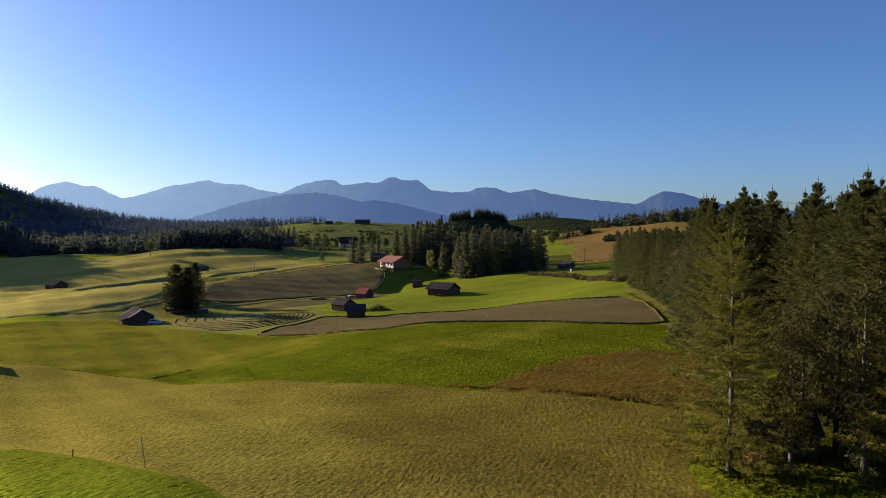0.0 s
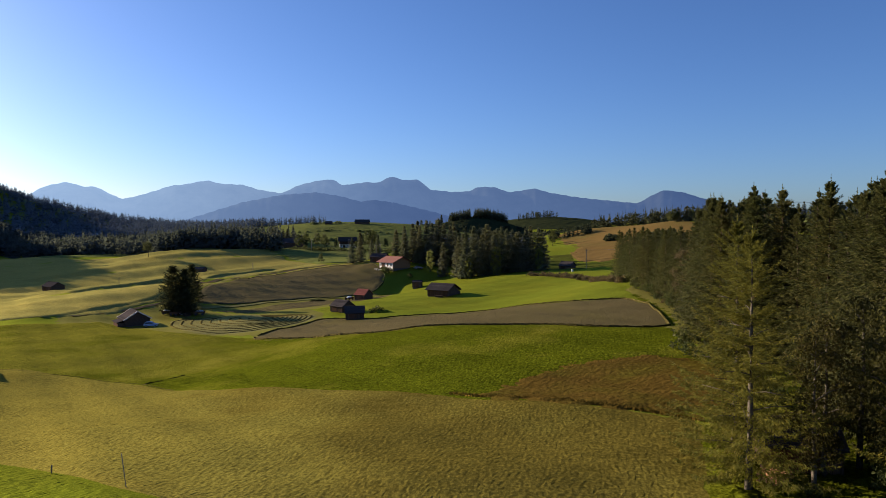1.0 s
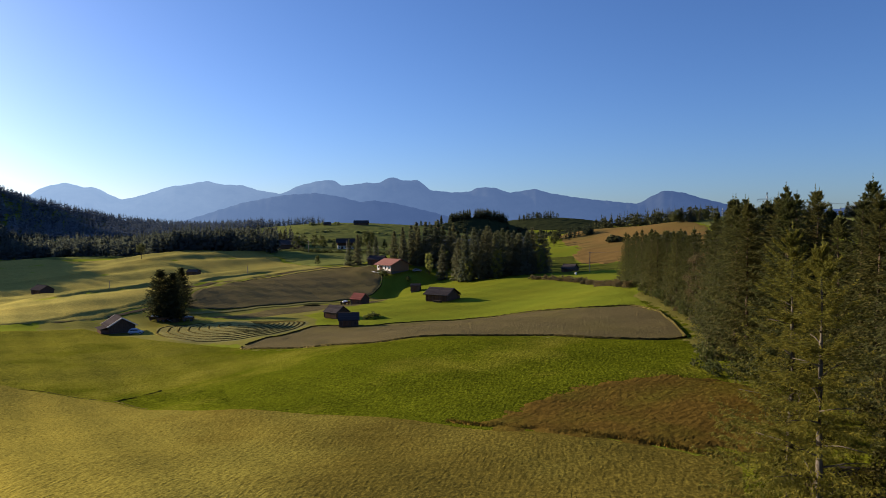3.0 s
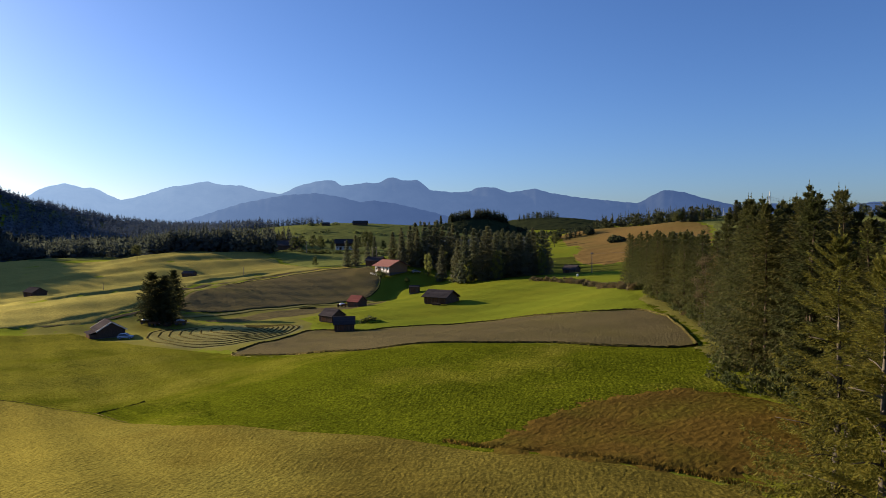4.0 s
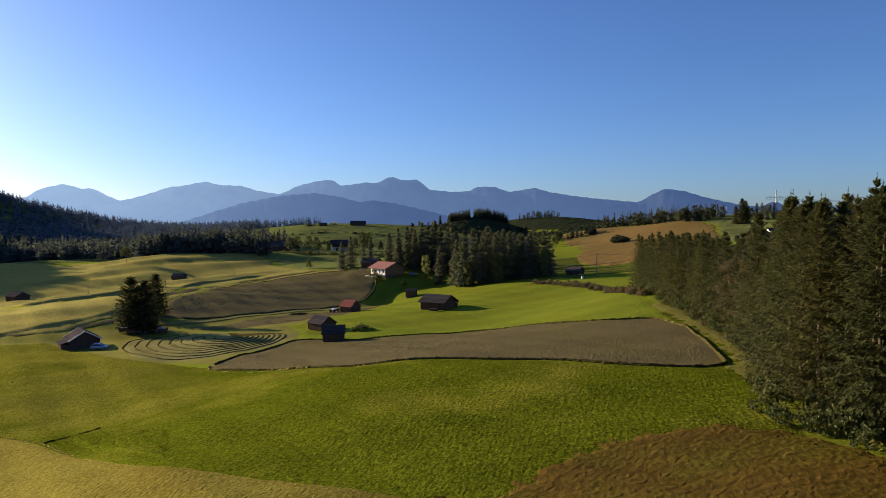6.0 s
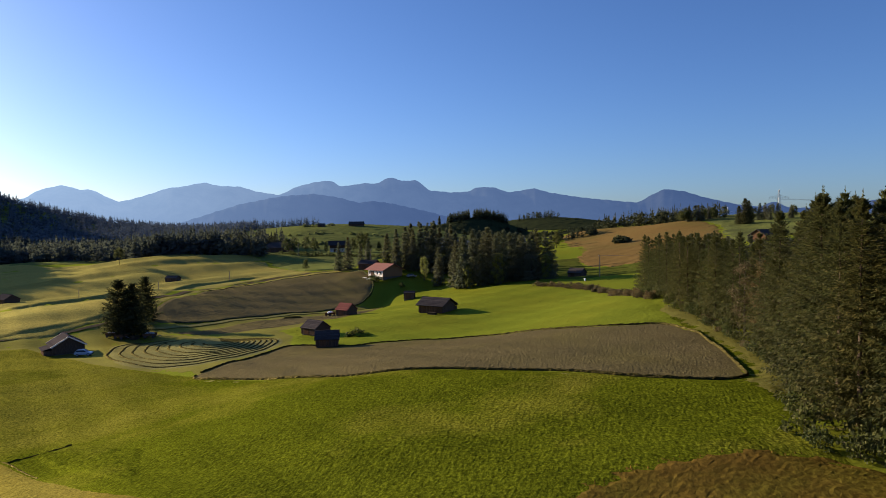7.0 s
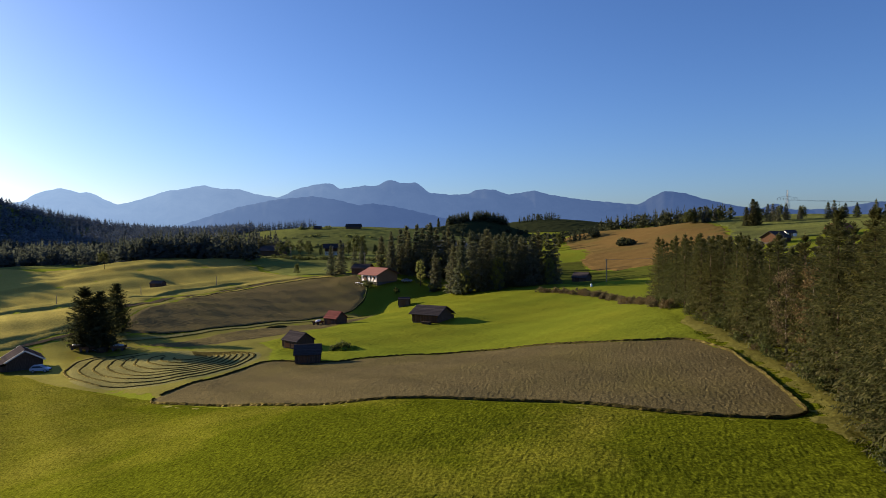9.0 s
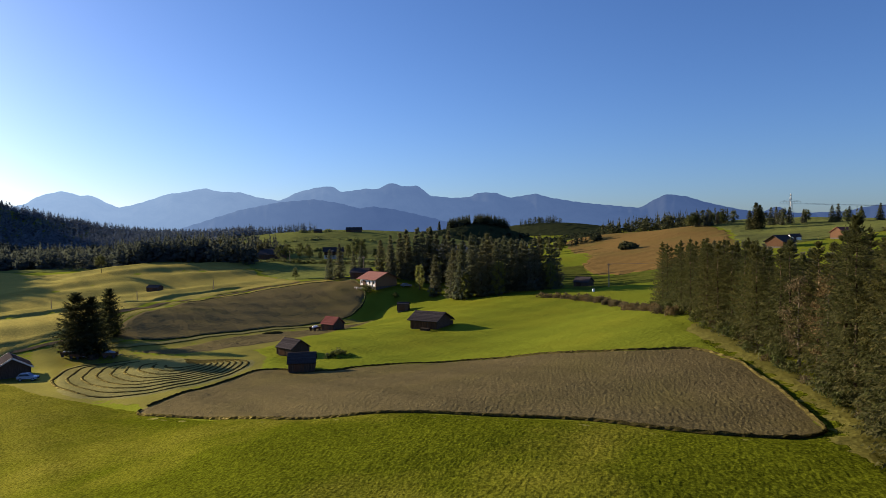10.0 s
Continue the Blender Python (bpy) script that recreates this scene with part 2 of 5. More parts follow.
STUBBLE = meadow("mown_brown", (0.038, 0.030, 0.014), (0.099, 0.079, 0.036), (0.186, 0.148, 0.068), clump=1.5, patch=0.06, wax=0.08, dry=(0.112, 0.094, 0.032), bump=1.0, dist=0.3)
SWATH_FLOOR = meadow("mown_green", (0.062, 0.057, 0.020), (0.118, 0.108, 0.036), (0.180, 0.160, 0.060), clump=1.2, patch=0.08, dry=(0.13, 0.125, 0.03))
SEDGE = meadow("red_sedge", (0.050, 0.030, 0.006), (0.092, 0.056, 0.011), (0.135, 0.084, 0.017), clump=0.7, streak=(0.4, 1.2, 1), patch=0.14, dry=(0.085, 0.076, 0.010), wax=0.08, grainy=0.45, bump=0.8, dist=0.2)
OLIVE = meadow("olive_meadow", (0.104, 0.096, 0.026), (0.200, 0.178, 0.046), (0.315, 0.270, 0.076), clump=0.5, patch=0.03, streak=(0.2, 1.0, 1), dry=(0.285, 0.222, 0.056), bump=1.0, dist=0.45)
RUSSET = meadow("russet_pasture", (0.058, 0.035, 0.012), (0.115, 0.070, 0.023), (0.170, 0.108, 0.036), clump=0.3, patch=0.02, dry=(0.085, 0.080, 0.022))
PALE_GRASS = meadow("mown_verge", (0.060, 0.058, 0.014), (0.116, 0.110, 0.027), (0.180, 0.165, 0.046), clump=1.2)
LUSH = meadow("lush_grass", (0.040, 0.050, 0.004), (0.076, 0.092, 0.007), (0.130, 0.150, 0.012), clump=1.6, dry=(0.125, 0.118, 0.013), bump=0.8, dist=0.12, wax=0.08)
DIRT = meadow("dirt_track", (0.08, 0.06, 0.034), (0.14, 0.108, 0.064), (0.21, 0.165, 0.10), clump=1.5, bump=0.5, dist=0.1, wax=0.03)
HAYROW = meadow("hay_swath", (0.030, 0.024, 0.009), (0.070, 0.058, 0.020), (0.13, 0.108, 0.036), clump=3.0, bump=1.0, dist=0.2, wax=0.02)
SWATH = meadow("raked_hay", (0.042, 0.034, 0.012), (0.092, 0.076, 0.025), (0.155, 0.13, 0.044), clump=3.0, bump=1.0, dist=0.2, wax=0.02)
GRASS_BLADE = meadow("green_blades", (0.043, 0.052, 0.005), (0.070, 0.084, 0.007), (0.101, 0.121, 0.011), dry=(0.108, 0.094, 0.011), through=0.3, wax=0.03)
# dark green with shade put into it, for far slopes and a rim
SHADE_GREEN = meadow("shade_green", (0.018, 0.024, 0.012), (0.033, 0.041, 0.018), (0.055, 0.062, 0.026), clump=0.25, wax=0.02)
NEEDLE = leafy("spruce_needles", (0.029, 0.031, 0.013), (0.083, 0.078, 0.029), 0.30, tint=(0.22, 0.25, 0.08))
# pale blue of the hazy air before far trees is put into this colour
HAZE_NEEDLE = leafy("haze_needles", (0.112, 0.128, 0.165), (0.150, 0.166, 0.198), 0.12, tint=(0.10, 0.12, 0.12), spec=0.0)
# bluish needles for the hollow, haze put into their colour
HOLLOW_NEEDLE = leafy("hollow_haze_needles", (0.045, 0.054, 0.058), (0.085, 0.094, 0.090), 0.3, tint=(0.10, 0.12, 0.06), spec=0.0)
# spruce needles greyed and lightened for haze and shade further off
MID_NEEDLE = leafy("hazy_shade_needles", (0.068, 0.074, 0.064), (0.150, 0.146, 0.106), 0.32, tint=(0.25, 0.28, 0.10), spec=0.0)
LONE_NEEDLE = leafy("dark_needles", (0.026, 0.030, 0.018), (0.066, 0.066, 0.034), 0.25, tint=(0.2, 0.22, 0.08), spec=0.0)
DARK_NEEDLE = leafy("dark_pine_needles", (0.024, 0.031, 0.022), (0.056, 0.062, 0.038), 0.15, tint=(0.12, 0.14, 0.06), spec=0.0)
PINE = leafy("pine_needles", (0.036, 0.048, 0.030), (0.090, 0.098, 0.048), 0.2)
LARCH = leafy("larch_needles", (0.058, 0.056, 0.011), (0.140, 0.128, 0.024), 0.40, tint=(0.28, 0.31, 0.08))
LEAF = leafy("broad_leaves", (0.030, 0.036, 0.013), (0.080, 0.084, 0.030), 0.18, tint=(0.25, 0.3, 0.08))
YOUNG_LEAF = leafy("young_birch_leaves", (0.06, 0.06, 0.018), (0.14, 0.13, 0.04), 0.3)
BIRCH = leafy("birch_leaves", (0.020, 0.019, 0.007), (0.052, 0.046, 0.016), 0.30, tint=(0.2, 0.19, 0.05))
AUTUMN = leafy("turning_leaves", (0.052, 0.042, 0.022), (0.125, 0.100, 0.056), 0.25, tint=(0.2, 0.15, 0.07))
BARK = plain("bark", (0.035, 0.026, 0.019), (0.10, 0.075, 0.056), 6, 0.95, 0.8, 0.04, (1, 1, 0.3))
PALE_BARK = plain("pale_bark", (0.05, 0.042, 0.034), (0.14, 0.122, 0.10), 5, 0.9, 0.5, 0.02)
BOARD = plain("weathered_board", (0.042, 0.029, 0.023), (0.150, 0.100, 0.075), 5, 0.9, 0.6, 0.02, (3, 3, 0.25))
BROWN_BOARD = plain("brown_board", (0.05, 0.028, 0.018), (0.14, 0.08, 0.05), 5, 0.9, 0.6, 0.02, (3, 3, 0.25))
DARK_ROOF = plain("dark_shingle", (0.034, 0.030, 0.032), (0.085, 0.075, 0.076), 4, 0.85, 0.6, 0.03)
TILE = plain("brown_tile", (0.034, 0.030, 0.032), (0.080, 0.070, 0.072), 4, 0.75, 0.4, 0.02)
RED_TILE = plain("red_tile", (0.16, 0.058, 0.048), (0.29, 0.115, 0.095), 4, 0.7, 0.4, 0.02)
ROSE_TILE = plain("rose_tile", (0.16, 0.078, 0.068), (0.25, 0.130, 0.112), 2, 0.7, 0.4, 0.02)
PLASTER = plain("white_plaster", (0.68, 0.66, 0.62), (0.82, 0.80, 0.76), 2, 0.9, 0.2, 0.01)
TAN_WALL = plain("tan_timber", (0.24, 0.13, 0.07), (0.38, 0.22, 0.12), 3, 0.85, 0.4, 0.02, (1, 1, 4))
PALE_WOOD = plain("pale_trim", (0.45, 0.40, 0.36), (0.65, 0.60, 0.55), 4, 0.8, 0.2, 0.01)
STONE = plain("field_stone", (0.05, 0.045, 0.042), (0.13, 0.12, 0.11), 3, 0.9, 0.6, 0.04)
POLE_WOOD = plain("pole_wood", (0.16, 0.13, 0.10), (0.34, 0.29, 0.24), 5, 0.9, 0.4, 0.01, (1, 1, 0.2))
STEEL = plain("galvanised_steel", (0.28, 0.29, 0.31), (0.42, 0.43, 0.45), 8, 0.5, 0.1, 0.005, metal=0.7)
GLASS = plain("window_glass", (0.015, 0.018, 0.022), (0.03, 0.035, 0.04), 1, 0.12, 0.0, 0.001, spec=0.6)
WHITE = plain("white_paint", (0.72, 0.72, 0.72), (0.82, 0.82, 0.81), 3, 0.4, 0.05, 0.003, spec=0.5)


# ---- builders ----
def link(name, verts, faces, material, parent=None, smooth=False, label="", kind=""):
    me = bpy.data.meshes.new(name)
    me.from_pydata([tuple(v) for v in verts], [], [tuple(f) for f in faces])
    me.materials.append(material)
    if smooth:
        me.shade_smooth()
    ob = new(name, me)
    ob.parent = parent
    if label or kind:
        tagged(ob, label, kind=kind)
    return ob


def part(name, bm, material, parent, label="", smooth=False):
    me = bpy.data.meshes.new(name)
    bmesh.ops.recalc_face_normals(bm, faces=bm.faces)
    bm.to_mesh(me)
    bm.free()
    me.materials.append(material)
    if smooth:
        me.shade_smooth()
    ob = new(name, me)
    ob.parent = parent
    if label:
        tagged(ob, label)
    return ob


def thing(name, m, label, category, group="", kind=""):
    e = new(name)
    e.empty_display_size = 0.3
    e.matrix_world = m
    return tagged(e, label, category, group, kind)


def box(bm, x0, x1, y0, y1, z0, z1, m=None):
    vs = [bm.verts.new((x, y, z)) for x in (x0, x1) for y in (y0, y1) for z in (z0, z1)]
    if m:
        for v in vs:
            v.co = m @ v.co
    for f in ((0, 1, 3, 2), (4, 6, 7, 5), (0, 4, 5, 1), (2, 3, 7, 6), (0, 2, 6, 4), (1, 5, 7, 3)):
        bm.faces.new([vs[i] for i in f])
    return vs


def tube(bm, pts, radii, n=8):
    """A tapered tube through points."""
    rings = []
    for i, (p, r) in enumerate(zip(pts, radii)):
        d = (Vector(pts[min(i + 1, len(pts) - 1)]) - Vector(pts[max(i - 1, 0)])).normalized()
        q = d.to_track_quat("Z", "Y")
        rings.append([bm.verts.new(Vector(p) + q @ Vector((r * math.cos(2 * math.pi * k / n), r * math.sin(2 * math.pi * k / n), 0))) for k in range(n)])
    for a, b in zip(rings, rings[1:]):
        for k in range(n):
            bm.faces.new((a[k], a[(k + 1) % n], b[(k + 1) % n], b[k]))
    bm.faces.new(rings[-1])
    bm.faces.new(rings[0][::-1])


# ---- the ground ----
def spaced(inner0, inner1, step, outer0, outer1, growth):
    """Grid lines that are close together in the middle stretch and spread out beyond it."""
    mid = list(np.arange(inner0, inner1 + step / 2, step))
    lo, hi, s = [], [], step
    while (lo or mid)[-1 if lo else 0] > outer0:
        s *= growth
        lo.append((lo[-1] if lo else mid[0]) - s)
    s = step
    while (hi or mid)[-1] < outer1:
        s *= growth
        hi.append((hi[-1] if hi else mid[-1]) + s)
    return np.array(lo[::-1] + mid + hi)


gx, gy = spaced(-110, 60, 2.0, -5200, 5200, 1.05), spaced(30, 190, 2.0, -1500, 5200, 1.035)
X, Y = np.meshgrid(gx, gy)
Z = ground(X, Y)
n_x, n_y = len(gx), len(gy)
idx = np.arange(n_x * n_y).reshape(n_y, n_x)
quads = np.stack([idx[:-1, :-1], idx[:-1, 1:], idx[1:, 1:], idx[1:, :-1]], -1).reshape(-1, 4)
tagged(link("ground", np.stack([X, Y, Z], -1).reshape(-1, 3), quads.tolist(), GRASS, smooth=True),
       "rolling green alpine meadow that reaches the hills", "meadow", kind="structure")


def rounded(corners, per=8):
    """A closed smooth outline through corners."""
    c, out = np.array(corners, float), []
    n = len(c)
    for i in range(n):
        p0, p1, p2, p3 = c[i - 1], c[i], c[(i + 1) % n], c[(i + 2) % n]
        for t in np.arange(per) / per:
            out.append(0.5 * (2 * p1 + (p2 - p0) * t + (2 * p0 - 5 * p1 + 4 * p2 - p3) * t**2 + (3 * p1 - p0 - 3 * p2 + p3) * t**3))
    return np.array(out)


def inside_by(poly, x, y):
    """Signed distance to an outline: positive inside."""
    a, b = poly, np.roll(poly, -1, axis=0)
    best, odd = np.full(x.shape, 1e9), np.zeros(x.shape, bool)
    for (ax, ay), (bx, by) in zip(a, b):
        ex, ey = bx - ax, by - ay
        t = np.clip(((x - ax) * ex + (y - ay) * ey) / (ex * ex + ey * ey + 1e-9), 0, 1)
        best = np.minimum(best, np.hypot(x - ax - t * ex, y - ay - t * ey))
        cross = ((ay > y) != (by > y)) & (x < (bx - ax) * (y - ay) / (by - ay + 1e-12) + ax)
        odd ^= cross
    return np.where(odd, best, -best)


def sheet(name, poly, material, label, lift=0.06, step=1.0, category="field", wobble=0.25, rough=0.0, rows=None, seed=0, deep=1.0):
    """A field's own skin of grass or soil, laid on the land within an outline; rough: the height of its clumps, deep: how much longer than wide they are."""
    (x0, y0), (x1, y1) = poly.min(0) - step, poly.max(0) + step
    xs, ys = np.arange(x0, x1 + step, step), np.arange(y0, y1 + step * deep, step * deep)
    U, V = np.meshgrid(xs, ys)
    rs = np.random.RandomState(seed)
    if rough:
        U, V = U + step * 0.3 * rs.uniform(-1, 1, U.shape), V + step * deep * 0.3 * rs.uniform(-1, 1, U.shape)
    D = inside_by(poly, U, V) + wobble * (np.sin(1.7 * U + 0.9 * V) + np.sin(0.8 * U - 2.1 * V + 1.0) + 0.8 * np.sin(3.7 * U + 3.1 * V)) * 0.4
    N = rs.uniform(0, 1, U.shape)
    N = 0.6 * N + 0.4 * rs.uniform(0, 1, U.shape) * (0.5 + 0.5 * np.sin(0.9 * U + 0.4 * V) * np.sin(0.3 * U - 0.8 * V))
    if rows:  # lines left by the mower, in wide arcs
        cx, cy, gap = rows
        N = 0.72 * N + 0.28 * (0.5 + 0.5 * np.sin(np.hypot(U - cx, V - cy) * 2 * math.pi / gap + 0.8 * np.sin(0.05 * U)))
    H = ground(U, V) + 0.012 + (lift + rough * N) * np.clip(D / 1.6, 0, 1)
    pos = D > 0
    grid = -np.ones(U.shape, int)
    some = pos[:-1, :-1] | pos[:-1, 1:] | pos[1:, 1:] | pos[1:, :-1]
    every = pos[:-1, :-1] & pos[:-1, 1:] & pos[1:, 1:] & pos[1:, :-1]
    grid[pos] = np.arange(pos.sum())
    verts = [tuple(v) for v in np.stack([U[pos], V[pos], H[pos]], -1)]
    q = np.argwhere(every)
    faces = np.stack([grid[q[:, 0], q[:, 1]], grid[q[:, 0], q[:, 1] + 1], grid[q[:, 0] + 1, q[:, 1] + 1], grid[q[:, 0] + 1, q[:, 1]]], -1).tolist()
    cut = {}

    def between(p, q):
        key = (min(p, q), max(p, q))
        if key not in cut:
            t = D[p] / (D[p] - D[q])
            x, y = U[p] + t * (U[q] - U[p]), V[p] + t * (V[q] - V[p])
            cut[key] = len(verts)
            verts.append((x, y, gz(x, y) + 0.012))
        return cut[key]

    for i, j in np.argwhere(some & ~every):
        ring = [(i, j), (i, j + 1), (i + 1, j + 1), (i + 1, j)]
        f = []
        for k in range(4):
            p, q = ring[k], ring[(k + 1) % 4]
            if pos[p]:
                f.append(int(grid[p]))
            if pos[p] != pos[q]:
                f.append(between(p, q))
        if len(f) > 2:
            faces.append(f)
    return tagged(link(name, verts, faces, material, smooth=not rough), label, category, kind="structure")


def ribbon(name, line, width, material, label, lift=0.10, category="track"):
    """A track or bank along a line on the land."""
    c = np.array(line, float)
    t = np.linspace(0, len(c) - 1, 12 * (len(c) - 1) + 1)
    xs, ys = np.interp(t, np.arange(len(c)), c[:, 0]), np.interp(t, np.arange(len(c)), c[:, 1])
    k = np.ones(9) / 9
    xs[4:-4], ys[4:-4] = np.convolve(xs, k, "valid"), np.convolve(ys, k, "valid")
    dx, dy = np.gradient(xs), np.gradient(ys)
    n = np.hypot(dx, dy)
    nx, ny = -dy / n, dx / n
    rows = []
    for o in (-0.5, -0.17, 0.17, 0.5):
        w = width * (o + 0.06 * np.sin(np.arange(len(xs)) * 1.7 + 9 * o))
        px, py = xs + nx * w, ys + ny * w
        rows.append(np.column_stack([px, py, ground(px, py) + lift]))
    v = np.concatenate(rows)
    m = len(xs)
    f = [(r * m + i, r * m + i + 1, (r + 1) * m + i + 1, (r + 1) * m + i) for r in range(3) for i in range(m - 1)]
    return tagged(link(name, v, f, material, smooth=True), label, category, kind="structure")


NEAR_HAY = rounded([(-80, 120), (-64, 115), (-47.5, 106.5), (-30, 91.5), (-23, 86), (-12, 79.5), (-3, 74.5), (4, 69.2), (12, 65), (18.5, 60.5), (21.5, 57), (19.5, 50), (17.5, 45.5), (16.2, 42), (16.5, 36), (10, 20), (-8, 30), (-13.4, 38.1), (-20.4, 43.1), (-27.6, 48.5), (-45, 56), (-90, 70)])
sheet("green_field", np.array([(-150, 165), (-120, 138), (-84, 121), (-64, 114), (-47.5, 105.2), (-30, 90.2), (-23, 84.8), (-12, 78.4), (-3, 73.4), (4, 68.2), (12, 64.6), (22, 59.5), (29, 70), (31, 82), (36, 100), (42, 116), (45, 135), (46, 152), (42, 150), (41, 130), (37.5, 110), (35.5, 105), (32, 103.5), (25, 106), (16, 112.5), (8.2, 116), (1, 119.7), (-7.4, 123), (-19, 129.6), (-29, 137), (-38, 142.6), (-42.5, 148), (-56, 157), (-66, 163), (-80, 176), (-98, 190)]), NEAR_GRASS, "bright green meadow slope of thick short grass", 0.07, step=0.25, wobble=0.1, rough=0.085, rows=(-30, 330, 2.1), seed=2, deep=2.0)
sheet("hay_field", NEAR_HAY, HAY, "tall yellow-brown hay meadow, uncut, in low sun", 0.07, step=0.21, rough=0.07, rows=(-6, -70, 1.5), seed=1, deep=2.1)
sheet("sedge_field", rounded([(4, 68.8), (8.9, 76), (14.3, 79.8), (21.2, 81.4), (28, 80.5), (33, 72), (27, 60), (19, 61)]), SEDGE, "rust-red patch of tall sedge beside the wood", 0.20, step=0.36, wobble=0.9, rough=0.075, seed=3)
sheet("fallow_field", rounded([(-46, 107.5), (-43.4, 111), (-31, 104.5), (-28.4, 99), (-24.6, 89), (-31, 94)], 5), NEAR_GRASS, "small dull corner of uncut grass at the ditch", 0.18, step=0.25, rough=0.10, seed=4)
sheet("brown_field", rounded([(-42, 148.3), (-37.5, 143), (-28.7, 137.4), (-18.8, 130), (-7.4, 123.3), (0.9, 120.1), (8.2, 116.5), (16, 112.9), (25.1, 106.4), (32, 103.8), (35.2, 105.5), (37, 110), (40.7, 129.3), (41.3, 138.5), (39.2, 145.7), (31.1, 149), (24.2, 154.7), (9.5, 166.5), (-7, 171), (-20, 170), (-31.1, 174), (-37, 162)]), STUBBLE, "grey-brown mown strip with dark raked edges", 0.03, step=0.26, rough=0.095, seed=5, deep=2.0)
sheet("swath_field", rounded([(-77, 186.7), (-79, 197), (-70, 200), (-58, 198), (-47.3, 193), (-39.9, 189), (-34.8, 184), (-35.4, 171.5), (-39.5, 164), (-46, 158.5), (-55, 158.5), (-64, 164.5)]), SWATH_FLOOR, "freshly mown meadow where hay lies in curved rows", 0.04, step=0.5, rough=0.09, seed=8)
sheet("upper_field", rounded([(-84.2, 225.6), (-88, 244), (-87.3, 273.2), (-82, 300), (-66.6, 324), (-48.2, 331), (-36, 328), (-28, 307.6), (-26.3, 293.4), (-28, 275.4), (-33, 263.3), (-41.7, 253.4), (-53.6, 238.1), (-67.7, 223.5), (-79, 221)]), STUBBLE, "grey-brown mown slope below the red-roofed house", 0.18, step=0.5, rough=0.11, seed=7)
sheet("lower_strip", rounded([(-70, 209.5), (-62, 214), (-51.3, 229), (-39.4, 241.5), (-27.4, 253), (-19, 261), (-22, 254), (-32, 222.1), (-41.5, 211.1), (-51, 205.5), (-63, 205.5)]), STUBBLE, "narrow brown mown strip beside the red-roofed shed", 0.10, step=0.55, rough=0.14, seed=9)
sheet("lush_corner", rounded([(-37, 53.6), (-27.3, 49.0), (-20.1, 43.6), (-13.1, 38.6), (-8, 29), (-40, 30)]), LUSH, "bright green corner of short grass past the posts", 0.06, step=0.3, rough=0.08, seed=6)
sheet("barn_slope", np.array([(42, 142), (40, 147), (31.5, 150), (24.5, 156), (10, 168), (-7, 172.4), (-18, 172), (-32, 176), (-34, 188), (-40, 200), (-30, 222), (-19, 262), (-4, 276), (24, 268), (40, 250), (47, 232), (47, 200), (46, 170)]), GRASS, "bright green slope of grass round the hay barn", 0.06, step=0.5, wobble=0.5, rough=0.12, rows=(60, 420, 5.0), seed=12)
sheet("glade_grass", rounded([(16.3, 36), (17.4, 45.5), (20.5, 55), (27, 62), (36, 62), (38, 34)]), NEAR_GRASS, "shaded lush grass under the first trees", 0.06, step=0.36, rough=0.14, seed=14)
# shade of the hillside turned from the sun, laid on as a dark sheet
sheet("heath_slope", rounded([(-25, 795), (30, 760), (90, 700), (150, 660), (185, 720), (185, 860), (120, 905), (84, 880), (30, 872), (-10, 850)]), SHADE_GREEN, "far hillside with its shade laid on as dark green", 0.4, step=5.0, wobble=3.0, rough=1.2, seed=13)
sheet("hill_meadow", rounded([(-106, 198), (-98, 214), (-92, 226), (-95, 250), (-97, 285), (-88, 309), (-72, 333), (-60, 341), (-70, 358), (-92, 388), (-112, 425), (-150, 440), (-200, 430), (-260, 455), (-330, 500), (-420, 480), (-400, 330), (-260, 220), (-160, 180)]), OLIVE, "sunlit olive hay slope with long tree shadows", 0.26, step=1.2, wobble=1.0, rough=0.0, seed=10)
sheet("russet_pasture", rounded([(80, 410), (77, 388), (79, 366), (93, 356), (122, 338), (140, 358), (158, 400), (172, 440), (196, 500), (205, 580), (200, 660), (190, 680), (150, 670), (112, 640), (104, 560), (94, 470), (86, 430)]), RUSSET, "russet dry pasture on the far hillside", 0.3, step=3.0, wobble=4.0, rough=0.1, seed=15)
sheet("valley_pasture", rounded([(-290, 470), (-200, 465), (-150, 446), (-113, 428), (-92, 390), (-68, 356), (-50, 344), (-40, 350), (-34, 400), (-30, 462), (0, 480), (60, 520), (80, 640), (40, 745), (-20, 790), (-60, 860), (-160, 860), (-300, 840), (-300, 600)]), HAZY_GREEN, "patchy green pasture across the valley", 0.25, step=5.0, wobble=3.0, rough=0.5, seed=16)
# the knoll's shade, likewise a dark sheet
sheet("heath_knoll", rounded([(90, 1080), (220, 1060), (360, 1150), (380, 1330), (210, 1420), (60, 1300)]), SHADE_GREEN, "far knoll with its shade laid on as dark green", 0.5, step=9.0, wobble=4.0, rough=1.0, seed=17)
sheet("brow_pasture", rounded([(148, 354), (240, 385), (420, 470), (420, 660), (230, 700), (203, 664), (208, 580), (199, 500), (175, 440), (161, 400)]), HAZY_GREEN, "pale green pasture on the brow of the hill", 0.3, step=4.0, wobble=3.0, rough=0.3, seed=23)
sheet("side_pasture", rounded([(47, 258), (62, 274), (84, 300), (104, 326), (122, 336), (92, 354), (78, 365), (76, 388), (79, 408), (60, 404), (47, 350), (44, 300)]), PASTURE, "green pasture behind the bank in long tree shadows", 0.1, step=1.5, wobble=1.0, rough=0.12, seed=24)
